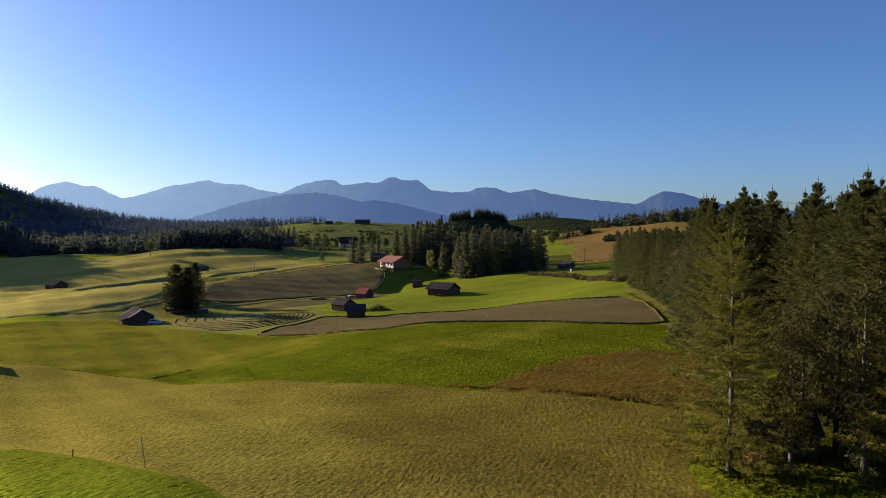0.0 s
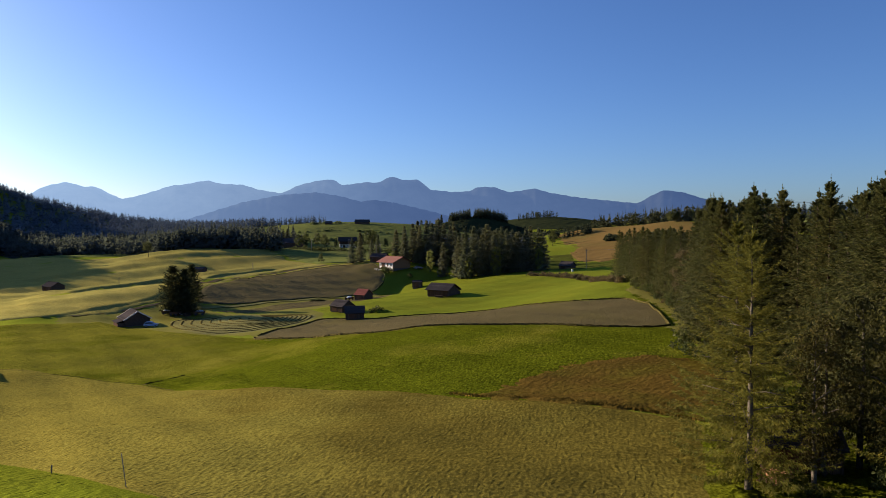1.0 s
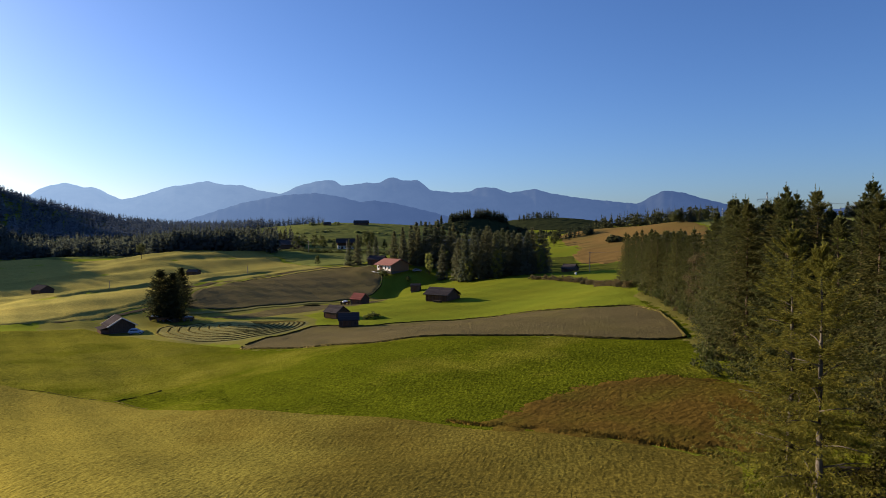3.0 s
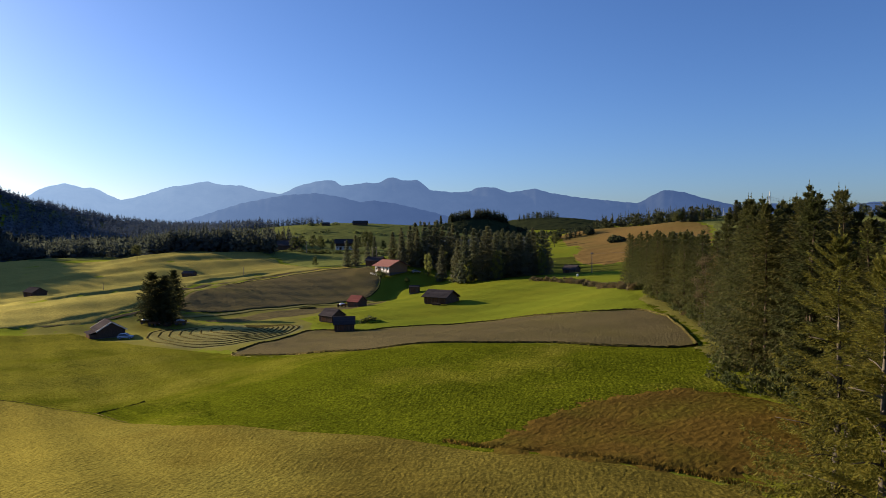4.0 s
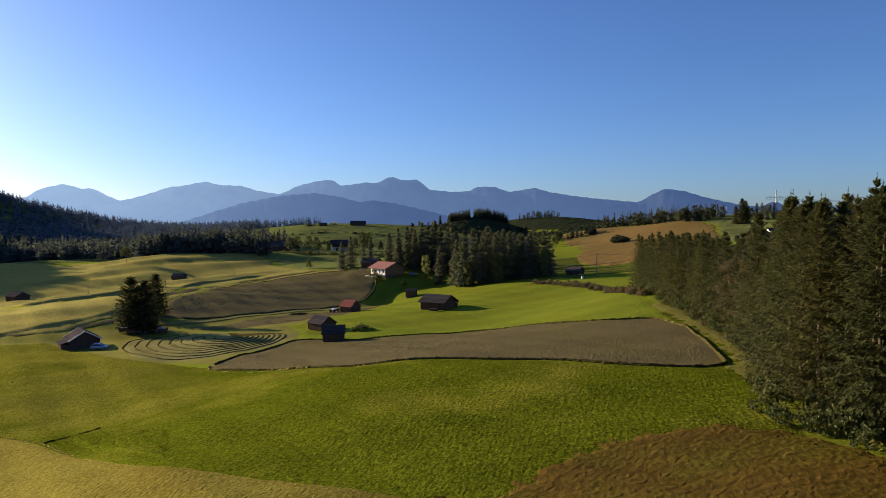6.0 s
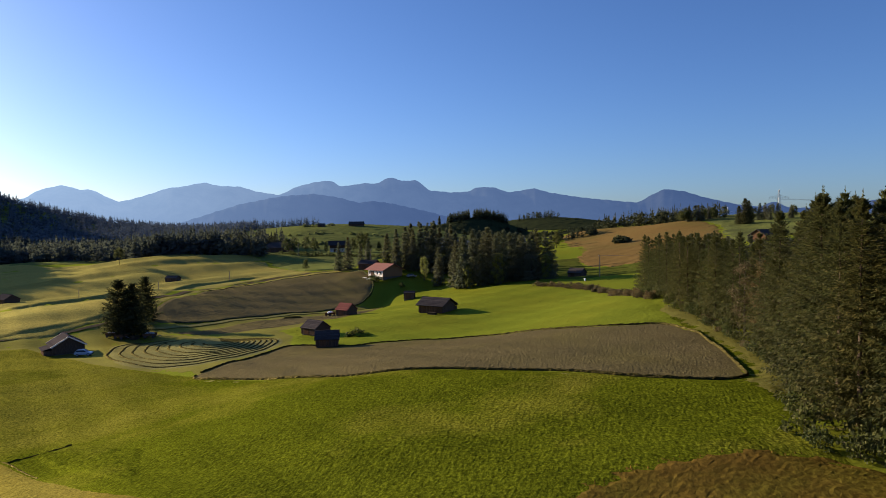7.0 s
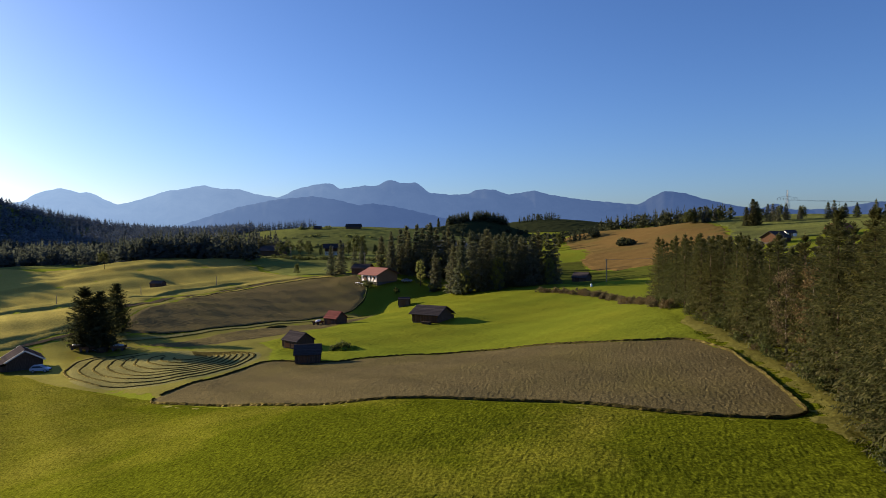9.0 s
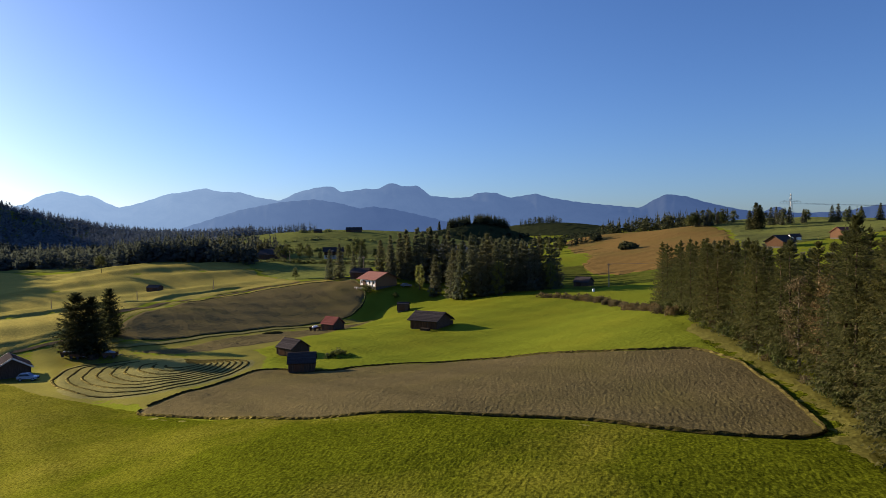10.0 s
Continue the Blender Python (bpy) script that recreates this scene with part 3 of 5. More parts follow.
sheet("track_margin", rounded([(-97, 211), (-91.5, 226), (-92, 253), (-91, 282), (-84.5, 306), (-69, 331), (-47, 338), (-36, 332), (-48, 331.6), (-66.6, 325), (-82.4, 301), (-88, 274), (-88.6, 244), (-85, 226), (-80, 219)]), OLIVE, "olive grass strip between the track and the mown slope", 0.02, step=0.8, category="verge", rough=0.06, seed=19)
sheet("yard_grass", rounded([(-112, 196), (-103, 178), (-86, 172), (-66, 160), (-46, 153), (-41, 147), (-36, 160), (-31, 176), (-36, 196), (-50, 204), (-66, 205), (-84, 216), (-100, 206)]), ROUGH_GRASS, "dull worn grass round the barn and the hay rows", 0.0, step=0.6, wobble=1.2, rough=0.03, seed=20)
sheet("strip_margin", rounded([(-84, 217), (-66, 206.5), (-42, 199), (-36, 206), (-31, 222), (-21, 254), (-19, 263), (-25, 272), (-32.4, 263), (-41.2, 253), (-53, 238), (-67, 222.6)]), ROUGH_GRASS, "dull worn grass between the mown strips", 0.02, step=0.6, category="verge", wobble=0.6, rough=0.02, seed=21)
sheet("verge", np.array([(33.5, 96), (36.5, 98), (42, 110), (45.5, 128), (47.5, 150), (47, 165), (43, 160), (42, 140), (41.3, 128), (37.6, 108.5), (35.6, 105), (33, 103)]), ROUGH_GRASS, "worn grass verge between the brown field and the wood", 0.16, step=0.4, category="verge", wobble=0.6, rough=0.07, seed=18)
MARGIN = np.array([(-43.5, 148), (-40.8, 145.4), (-37.3, 142.2), (-28.9, 136.6), (-19.1, 129.2), (-7.7, 122.5), (0.6, 119.3), (7.9, 115.7), (15.8, 112.1), (24.8, 105.6), (32, 103.0), (35.6, 104.8)])
sheet("mown_margin", np.concatenate([MARGIN + (-0.1, -0.35), (MARGIN + (-0.3, -1.6))[::-1]]), PALE_GRASS, "pale mown margin along the brown field", 0.16, step=0.3, category="verge", wobble=0.45, rough=0.06, seed=22)
TRACK = [(-112, 206), (-105, 215.8), (-98, 229), (-93.5, 253), (-93, 280), (-86, 309), (-69, 334), (-46, 341), (-34, 335)]
ribbon("track", TRACK, 2.6, DIRT, "brown earth track up to the house", 0.16)
ribbon("side_track", [(-110, 196), (-104, 202), (-97, 210), (-90, 222)], 2.0, DIRT, "short earth side track on the slope", 0.16)
ribbon("lower_track", [(-88, 214), (-72, 216), (-58, 228), (-44, 246), (-31, 259), (-20, 266)], 2.2, SWATH_FLOOR, "pale mown grass track beside the brown fields", 0.2)


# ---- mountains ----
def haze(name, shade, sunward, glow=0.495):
    """Far wooded slopes; the many kilometres of lit air before them are an emission colour on the slopes, brighter
    towards the sun.
    """
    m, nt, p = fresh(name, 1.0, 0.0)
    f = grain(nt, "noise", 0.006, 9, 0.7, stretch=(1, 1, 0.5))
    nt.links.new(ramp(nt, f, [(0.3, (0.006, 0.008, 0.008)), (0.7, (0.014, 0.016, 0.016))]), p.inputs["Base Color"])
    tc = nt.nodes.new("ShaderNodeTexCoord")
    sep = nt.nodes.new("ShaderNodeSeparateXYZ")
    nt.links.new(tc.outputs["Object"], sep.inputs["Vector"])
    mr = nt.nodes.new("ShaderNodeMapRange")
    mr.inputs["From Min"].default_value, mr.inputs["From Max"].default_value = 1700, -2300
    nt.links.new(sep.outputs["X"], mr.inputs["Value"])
    # haze is put into the glow of the slopes themselves
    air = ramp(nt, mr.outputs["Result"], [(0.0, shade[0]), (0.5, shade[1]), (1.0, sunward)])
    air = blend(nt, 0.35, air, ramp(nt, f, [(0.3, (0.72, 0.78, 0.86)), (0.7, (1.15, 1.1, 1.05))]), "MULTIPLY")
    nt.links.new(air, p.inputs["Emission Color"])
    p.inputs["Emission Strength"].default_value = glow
    return m


def mountains(name, skyline, far, depth, material, label, seed):
    """A range with the given skyline of (degrees to the right, degrees up), ribbed by side valleys."""
    az = np.arange(skyline[0][0], skyline[-1][0], 0.12)
    el = np.interp(az, [s[0] for s in skyline], [s[1] for s in skyline])
    k = np.ones(5) / 5
    el[2:-2] = np.convolve(el, k, "valid")
    el += 0.018 * np.sin(az * 7.3) + 0.008 * np.sin(az * 19 + 1)
    rows = 31
    verts = []
    for r in range(rows):
        u = r / (rows - 1)  # 0 at the foot in front, 0.7 at the crest, 1 behind it
        up = math.sin(min(u / 0.7, 1) * math.pi / 2) ** 1.3 if u <= 0.7 else 1 - 0.7 * (u - 0.7) / 0.3
        d = far + depth * (u - 0.7) * (1 + 0.1 * np.sin(az * 1.7 + seed))
        side = np.sin(az * 3.1 + 2.6 * u + seed) + 0.6 * np.sin(az * 7.3 - 4 * u + 2 * seed) + 0.1 * np.sin(az * 17 + 9 * u)
        top = far * np.tan(np.radians(el)) + 30
        z = 5 + (top - 5) * up + side * 5 * math.sin(min(u / 0.7, 1) * math.pi)
        a = np.radians(az)
        verts.append(np.column_stack([d * np.sin(a), d * np.cos(a), z]))
    n = len(az)
    f = [(r * n + i, r * n + i + 1, (r + 1) * n + i + 1, (r + 1) * n + i) for r in range(rows - 1) for i in range(n - 1)]
    return tagged(link(name, np.concatenate(verts), f, material, smooth=True), label, "mountains", kind="structure")


RANGE_WEST = [(-38, 1.3), (-36.6, 1.52), (-32.2, 2.22), (-31.3, 2.87), (-29.7, 3.3), (-28.5, 2.91), (-27.8, 3.01), (-26.8, 2.43), (-26, 2.05), (-24.6, 2.38), (-22.5, 3.14), (-21.3, 3.31), (-19.6, 3.67), (-18.6, 3.37), (-16.9, 3.35), (-15.8, 2.99), (-13.8, 2.64), (-12.3, 3.37), (-10.9, 3.73), (-9.4, 3.89), (-8.7, 3.36), (-6.6, 3.67), (-5.7, 3.58), (-4.5, 4.17), (-3.4, 3.84), (-2.1, 3.89)]
RANGE_EAST = [(-1.1, 3.01), (0.8, 2.82), (2.3, 2.86), (3, 3.25), (4.6, 3.2), (5.7, 2.75), (7.9, 3.08), (9.3, 2.68), (11.9, 2.23), (16.5, 1.71), (17.4, 2.27), (18.6, 2.81), (20.1, 2.55), (21.8, 1.98), (24.3, 1.36), (25.7, 1.21), (26.6, 1.64), (27.7, 1.06), (30.9, 1.11), (33.3, 1.58), (36.3, 1.05), (40, 0.8)]
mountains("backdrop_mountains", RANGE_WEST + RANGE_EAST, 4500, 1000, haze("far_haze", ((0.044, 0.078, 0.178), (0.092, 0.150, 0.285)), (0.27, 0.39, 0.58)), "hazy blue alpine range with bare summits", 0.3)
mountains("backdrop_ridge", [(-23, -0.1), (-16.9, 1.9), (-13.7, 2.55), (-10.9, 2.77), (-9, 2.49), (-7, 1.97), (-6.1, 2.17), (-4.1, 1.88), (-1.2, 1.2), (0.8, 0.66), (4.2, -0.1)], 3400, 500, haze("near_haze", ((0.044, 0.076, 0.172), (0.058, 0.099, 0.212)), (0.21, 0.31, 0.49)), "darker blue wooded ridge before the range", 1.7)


# ---- trees ----
def fine_crown(rng, height, radius, whorls, boughs, sprays, droop, bare=0.04, taper=0.75, size=0.5, width=0.42, hang=1.2):
    """Boughs that sag and turn up at the tip, each set with many small hanging sprays of needles."""
    rs = np.random.RandomState(rng.randrange(10**6))
    n = whorls * boughs
    u = np.repeat((np.arange(whorls) + rs.uniform(0, 1, whorls)) / whorls, boughs)
    reach = (radius * (1 - u) ** taper * np.minimum(1.0, 0.7 + 3 * u) + 0.08) * np.repeat(rs.uniform(0.82, 1.12, whorls), boughs) * rs.uniform(0.65, 1.18, n)
    ang = 2 * math.pi * (np.tile(np.arange(boughs), whorls) + rs.uniform(0, 1, n)) / boughs + np.repeat(np.arange(whorls) * 1.3, boughs)
    base = height * (bare + (0.99 - bare) * u) + rs.uniform(-0.4, 0.4, n) * (1 - 0.6 * u)
    sag = 0.35 * u + 0.6 * u**8 - droop * (1 - u) + rs.uniform(-0.1, 0.1, n)
    U, L, A, B, S = (np.repeat(q, sprays) for q in (u, reach, ang, base, sag))
    m = n * sprays
    t = 0.08 + 0.92 * rs.uniform(0, 1, m) ** 0.85
    side = rs.uniform(-1, 1, m)
    off = side * 0.20 * L * (1.1 - t)
    r = L * t
    P = np.stack([np.cos(A) * r - np.sin(A) * off, np.sin(A) * r + np.cos(A) * off, B + (S - 0.1) * r + 0.32 * r * t - 0.05 * np.abs(off) + rs.uniform(-0.12, 0.12, m)], -1)
    ln = size * rs.uniform(0.55, 1.3, m) * (0.6 + 0.4 * (1 - U))
    yaw = A + side * 1.1 + rs.uniform(-0.9, 0.9, m)
    dip = -hang * rs.uniform(-0.5, 1.8, m) * (1 - 0.9 * U) + 0.25 * U + 0.9 * U**8
    D = np.stack([np.cos(yaw), np.sin(yaw), dip], -1)
    D /= np.linalg.norm(D, axis=1)[:, None]
    W = np.stack([-np.sin(yaw), np.cos(yaw), rs.uniform(-0.9, 0.9, m)], -1)
    W /= np.linalg.norm(W, axis=1)[:, None]
    w = (0.5 * width * ln * rs.uniform(0.7, 1.3, m))[:, None]
    V = np.stack([P - W * w, P + D * ln[:, None], P + W * w], 1).reshape(-1, 3).tolist()
    for k in range(22):  # the leader
        z, a, q = height * (0.92 + 0.115 * k / 22), k * 2.4, 0.34 * (1 - k / 24)
        V += [(0.03 * math.cos(a + 1.6), 0.03 * math.sin(a + 1.6), z), (q * math.cos(a), q * math.sin(a), z + 0.9 * q), (0, 0, z + 0.22)]
    return V, np.arange(len(V)).reshape(-1, 3).tolist()


def trunk_mesh(rng, height, r0, limbs=0, spread=2.0, bend=0.25):
    bm = bmesh.new()
    pts = [(bend * math.sin(3 * i / 7) * rng.random() * i / 7, bend * rng.random() * i / 7, height * i / 7) for i in range(8)]
    tube(bm, pts, [r0 * (1.25 if i == 0 else 1) * (1 - i / 7) ** 0.8 + 0.02 for i in range(8)])
    for k in range(limbs):
        z = height * (0.15 + 0.65 * k / max(limbs, 1))
        a, L = k * 2.4 + rng.random(), spread * (1 - 0.6 * k / limbs) * (0.7 + 0.5 * rng.random())
        tube(bm, [(0, 0, z), (math.cos(a) * L * 0.5, math.sin(a) * L * 0.5, z + L * 0.15), (math.cos(a) * L, math.sin(a) * L, z + L * 0.2)], [r0 * 0.28, r0 * 0.16, 0.015], 5)
    return bm


def conifer(name, label, seed, height, radius, whorls, droop, needles, bark=BARK, r0=None, limbs=0, category="tree", **kw):
    rng = random.Random(seed)
    t = thing(name, Matrix(), label, category)
    part("trunk", trunk_mesh(rng, height * 0.97, r0 or height * 0.011, limbs, radius * 0.62), bark, t, smooth=True)
    V, F = fine_crown(rng, height, radius, whorls, droop=droop, **kw)
    link("crown", V, F, needles, t)
    return t


def broadleaf(name, label, seed, height, spread, leaves, leafmat, bark=BARK, low=0.25, size=0.35, category="tree", lobes=16):
    """A trunk with limbs, and leaves in uneven clumps."""
    rng = random.Random(seed)
    t = thing(name, Matrix(), label, category)
    bm = trunk_mesh(rng, height * 0.9, height * 0.014, 0)
    V, F = [], []
    for k in range(lobes):
        u = (k + rng.random()) / lobes
        z = height * (low + (0.92 - low) * u)
        a, r = k * 2.4 + rng.random(), spread * math.sin(math.pi * (0.18 + 0.72 * u)) * (0.35 + 0.6 * rng.random())
        cx, cy = math.cos(a) * r, math.sin(a) * r
        tube(bm, [(0, 0, z - r * 0.5), (cx * 0.5, cy * 0.5, z - r * 0.15), (cx, cy, z)], [height * 0.005, height * 0.003, 0.012], 5)
        R = spread * (0.28 + 0.22 * rng.random())
        for _ in range(leaves // lobes):
            d = Vector((rng.gauss(0, 1), rng.gauss(0, 1), rng.gauss(0, 0.8)))
            p = Vector((cx, cy, z)) + d.normalized() * R * rng.random() ** 0.45 * (0.8 + 0.4 * rng.random())
            e = Euler((rng.random() * 6.3, rng.random() * 6.3, rng.random() * 6.3)).to_matrix()
            s = size * (0.6 + 0.8 * rng.random())
            i = len(V)
            V += [tuple(p + e @ Vector(q)) for q in ((0, 0, 0), (s * 0.5, s * 0.32, 0), (s, 0, 0.1 * s), (s * 0.5, -s * 0.32, 0))]
            F += [(i, i + 1, i + 2), (i, i + 2, i + 3)]
    part("trunk", bm, bark, t, smooth=True)
    link("crown", V, F, leafmat, t)
    return t


def stand(proto, x, y, scale=1.0, turn=0.0, wide=1.0, group="", sink=0.1):
    m = Matrix.LocRotScale((x, y, gz(x, y) - sink), Euler((0, 0, turn)), (scale * wide, scale * wide, scale))
    t = copy_thing(proto, m)
    if group:
        t["group"] = group
    return t


def done(proto):
    """Take the pattern tree away once its copies stand."""
    for o in (*proto.children_recursive, proto):
        bpy.data.objects.remove(o)


# patterns that are copied below
NEAR_SPRUCES = [conifer("spruce_tree", "tall dark green spruce with drooping boughs", 21 + k, 18, r, 38, d, NEEDLE, boughs=9, sprays=50, size=0.40, taper=0.80, width=0.42, hang=1.0, category="spruce")
                for k, (r, d) in enumerate(((4.6, 0.35), (4.2, 0.45), (4.9, 0.30)))]
SPRUCES = [conifer("spruce_tree", "tall dark green spruce with drooping boughs", 11 + k, 18, r, 34, d, NEEDLE, boughs=8, sprays=23, size=0.58, taper=0.80, width=0.42, hang=1.0, category="spruce")
           for k, (r, d) in enumerate(((4.8, 0.35), (4.3, 0.45), (5.1, 0.30), (4.6, 0.25)))]
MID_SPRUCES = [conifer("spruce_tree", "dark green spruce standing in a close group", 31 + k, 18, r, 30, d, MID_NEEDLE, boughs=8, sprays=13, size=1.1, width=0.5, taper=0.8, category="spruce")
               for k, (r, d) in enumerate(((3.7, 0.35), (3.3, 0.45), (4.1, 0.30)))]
BIRCHES = [broadleaf("birch_tree", "thin birch with brown-green autumn leaves", 51 + k, 14, 2.5, 3600, m, PALE_BARK, low=0.16, size=0.24, category="birch")
           for k, m in enumerate((BIRCH, AUTUMN))]
YOUNG_BIRCH = broadleaf("birch_tree", "slender yellow-green birch among the spruces", 58, 12, 2.4, 1500, YOUNG_LEAF, PALE_BARK, low=0.12, size=0.42, category="birch")
BROADS = [broadleaf("broadleaf_tree", "round-headed green broadleaf tree", 61 + k, 12, 3.6, 1500, m, low=0.25, size=0.55, category="tree") for k, m in enumerate((LEAF, LEAF))]
BUSH = broadleaf("bush", "low bushy shrub at the edge of the wood", 71, 2.2, 1.5, 420, LEAF, low=0.1, size=0.3, category="shrub", lobes=9)

rng = random.Random(5)
EDGE = [(22.5, 34), (28, 46), (34, 56), (37, 64), (36.5, 74), (34.5, 80), (33, 86), (38, 98), (42.5, 110), (45.5, 128), (48, 150), (49.5, 172), (51, 190), (53, 206)]
TOPS = [(34, 18.3), (60, 19.3), (74, 18.2), (80, 19.4), (96, 19.8), (105, 19.4), (116, 18.2), (122, 17.2), (130, 16.2), (138, 14.2), (149, 14.1), (165, 14), (186, 13.6), (206, 13.8)]


def along(line, y):
    return float(np.interp(y, [p[1] for p in line], [p[0] for p in line]))


def wood():
    y = 50.0
    while y < 204:
        for row in range(3):
            x = along(EDGE, y) + row * 4.4 + rng.uniform(-1.1, 1.1) + 1.6
            yy = y + rng.uniform(-1.2, 1.2)
            tall = float(np.interp(yy, [k for k, _ in TOPS], [v for _, v in TOPS]))
            tall *= rng.uniform(0.92, 1.05) * (1 - 0.03 * row)
            if row == 0 and rng.random() < 0.14 and yy > 95:
                stand(rng.choice(BIRCHES), x, yy, tall * 0.78 / 14, rng.random() * 6, group="edge of the wood")
            else:
                stand(rng.choice(MID_SPRUCES if row == 2 else NEAR_SPRUCES if row == 0 and yy < 118 else SPRUCES), x, yy, tall / 18, rng.random() * 6, rng.uniform(0.95, 1.2), group="edge of the wood")
        y += rng.uniform(3.0, 3.9)


wood()
for x, y, tall in ((43, 52, 20.5), (46, 58, 20.5), (49, 65, 20), (48, 72, 20), (45, 79, 20.5), (43, 86, 20), (51, 80, 20.5), (30, 38, 18), (33, 44, 18.8), (33, 51, 19.4), (36, 56, 19.5), (37, 36, 18.6), (38, 47, 19), (35, 30, 18), (31.5, 47, 18.4)):
    stand(rng.choice(NEAR_SPRUCES), x, y, tall / 18, rng.random() * 6, group="edge of the wood")
for x, y, s in ((26, 40, 0.95), (27.5, 45.5, 0.9), (30, 41.5, 1.05), (22.4, 41.8, 0.75), (24.2, 44.0, 0.82), (21.6, 49.5, 0.7), (28.4, 38.2, 1.0)):
    stand(BIRCHES[0], x, y, s, rng.random() * 6)
larch = conifer("larch_tree", "feathery yellow-green larch with a bare lower trunk", 81, 15.8, 5.0, 28, 0.28, LARCH, PALE_BARK, r0=0.19, limbs=18, boughs=7, sprays=190, size=0.26, width=0.34, bare=0.07, taper=0.74, hang=0.9, category="larch")
stand(larch, 18.7, 42.3, 1.0)
stand(larch, 20.7, 48.8, 1.04, 4.0)
stand(larch, 28.2, 37.2, 1.12, 2.0)
done(larch)
for k in range(34):
    y = rng.uniform(74, 205)
    stand(BUSH, along(EDGE, y) - rng.uniform(0.5, 2.2), y, rng.uniform(0.5, 1.1), rng.random() * 6, group="scrub under the wood")

# two dark spruces on the left-hand meadow
MEADOW_SPRUCES = [conifer("spruce_tree", "broad dark spruce standing alone in the meadow", 91 + k, 15.5, 4.4, 40, 0.2, LONE_NEEDLE, boughs=10, sprays=24, size=0.75, width=0.5, taper=0.56, category="spruce") for k in range(2)]
for x, y, h, w in ((-84.2, 206.8, 14.6, 1.32), (-80.2, 206.2, 14.0, 1.2), (-84.3, 222.5, 12.6, 1.2)):
    stand(rng.choice(MEADOW_SPRUCES), x, y, h / 15.5, rng.random() * 6, w, group="spruces in the meadow")

# the group behind the house; from (14, 312) on unseen, added to cast shade
for x, y, h in ((7, 283, 17), (10, 279, 18), (13, 284, 20), (16, 278, 17), (18.5, 283, 20.5), (22, 277, 16), (24.5, 282, 18.5), (32, 279, 16), (27.5, 285, 17.5), (29.5, 281, 14.5), (35, 276, 17), (37.5, 281, 18), (40.5, 277, 17), (43, 280, 15.5),
                (-23, 327, 15), (-20, 334, 17), (-18, 322, 16), (-15, 326, 18), (-11, 322, 17), (-8, 328, 20), (-5, 321, 19), (-2, 326, 21), (1, 319, 19), (4, 325, 18), (7, 318, 17), (-13, 332, 19), (-3, 334, 20), (5, 334, 19), (12, 330, 18), (18, 326, 17), (24, 330, 18), (14, 312, 17), (19, 308, 18), (24, 314, 17), (29, 310, 17), (33, 318, 18), (27, 322, 18), (20, 318, 17), (38, 312, 16), (36, 326, 17), (0, 300, 15), (9, 300, 17), (15, 304, 17), (30, 335, 17), (36, 338, 17), (42, 334, 16), (46, 342, 16), (38, 346, 17), (28, 350, 17), (20, 345, 17), (34, 358, 16), (29, 372, 16), (36, 380, 15), (26, 390, 16), (40, 396, 15), (44, 385, 14)):
    stand(rng.choice(MID_SPRUCES), x + rng.uniform(-0.6, 0.6), y, h * 1.06 / 18, rng.random() * 6, rng.uniform(0.9, 1.15), group="spruces behind the house")
for x, y, h in ((-46.5, 338, 13), (-42.5, 340, 15), (-38, 352, 11), (-35, 356, 13)):
    stand(rng.choice(MID_SPRUCES), x, y, h / 18, rng.random() * 6, 1.0, group="spruces beside the house")
stand(BROADS[0], -65.5, 355, 0.5, 1.0)
for x, y, h in ((22, 273.5, 12.5), (-6, 306, 10.5), (39.5, 273, 10), (11, 276.5, 9.5)):
    stand(YOUNG_BIRCH, x, y, h / 12, x, 1.0)
for x, y, h in ((-109, 500, 11), (-104, 503, 12), (-88, 498, 9), (-80, 494, 6), (-64, 488, 6), (-60, 486, 11), (-48, 480, 7), (-42, 486, 8), (-97, 508, 12), (-92, 512, 11), (-55, 490, 15), (-52, 494, 14), (80, 570, 13), (94, 565, 14), (88, 590, 12)):
    stand(rng.choice(BROADS), x, y, h / 12, rng.random() * 6)
for k in range(44):
    x = -245 + k * 2.85
    stand(rng.choice(MID_SPRUCES), x + rng.uniform(-1.5, 1.5), 532 + (k % 3) * 7 + rng.uniform(-4, 4) - 0.55 * (x + 150), rng.uniform(12, 16) / 18, rng.random() * 6, 1.25, group="row of spruces across the valley")
pine = broadleaf("pine_tree", "lone dark pine with a bare trunk on the hay slope", 65, 9.4, 3.3, 1100, LONE_NEEDLE, low=0.5, size=0.5, category="pine", lobes=13)
stand(pine, -174.5, 391.3, 1.0, 0.5)
done(pine)
for x, y, h in ((214, 494, 18), (217.5, 496, 16), (211, 497, 13)):
    stand(MEADOW_SPRUCES[0], x, y, h / 15.5, x, 0.9, group="spruces on the brow")
for x, y, h in ((-28, 850, 8), (-17, 852, 6)):
    stand(BROADS[0], x, y, h / 12, x)
stand(MEADOW_SPRUCES[1], -2, 852, 12 / 15.5, 0, 0.8)
brow_rng = random.Random(33)
for x0, y0, x1, y1, n in ((188, 548, 224, 560, 15), (226, 512, 262, 520, 11), (268, 500, 350, 478, 22)):
    for k in range(n):
        u = (k + brow_rng.random()) / n
        x, y = x0 + (x1 - x0) * u, y0 + (y1 - y0) * u + brow_rng.uniform(-9, 9)
        if brow_rng.random() < 0.5:
            stand(brow_rng.choice(MID_SPRUCES), x, y, brow_rng.uniform(8, 13) / 18, k, 1.3, group="trees on the brow")
        else:
            stand(brow_rng.choice(BROADS), x, y, brow_rng.uniform(8, 12) / 12, k, group="trees on the brow")


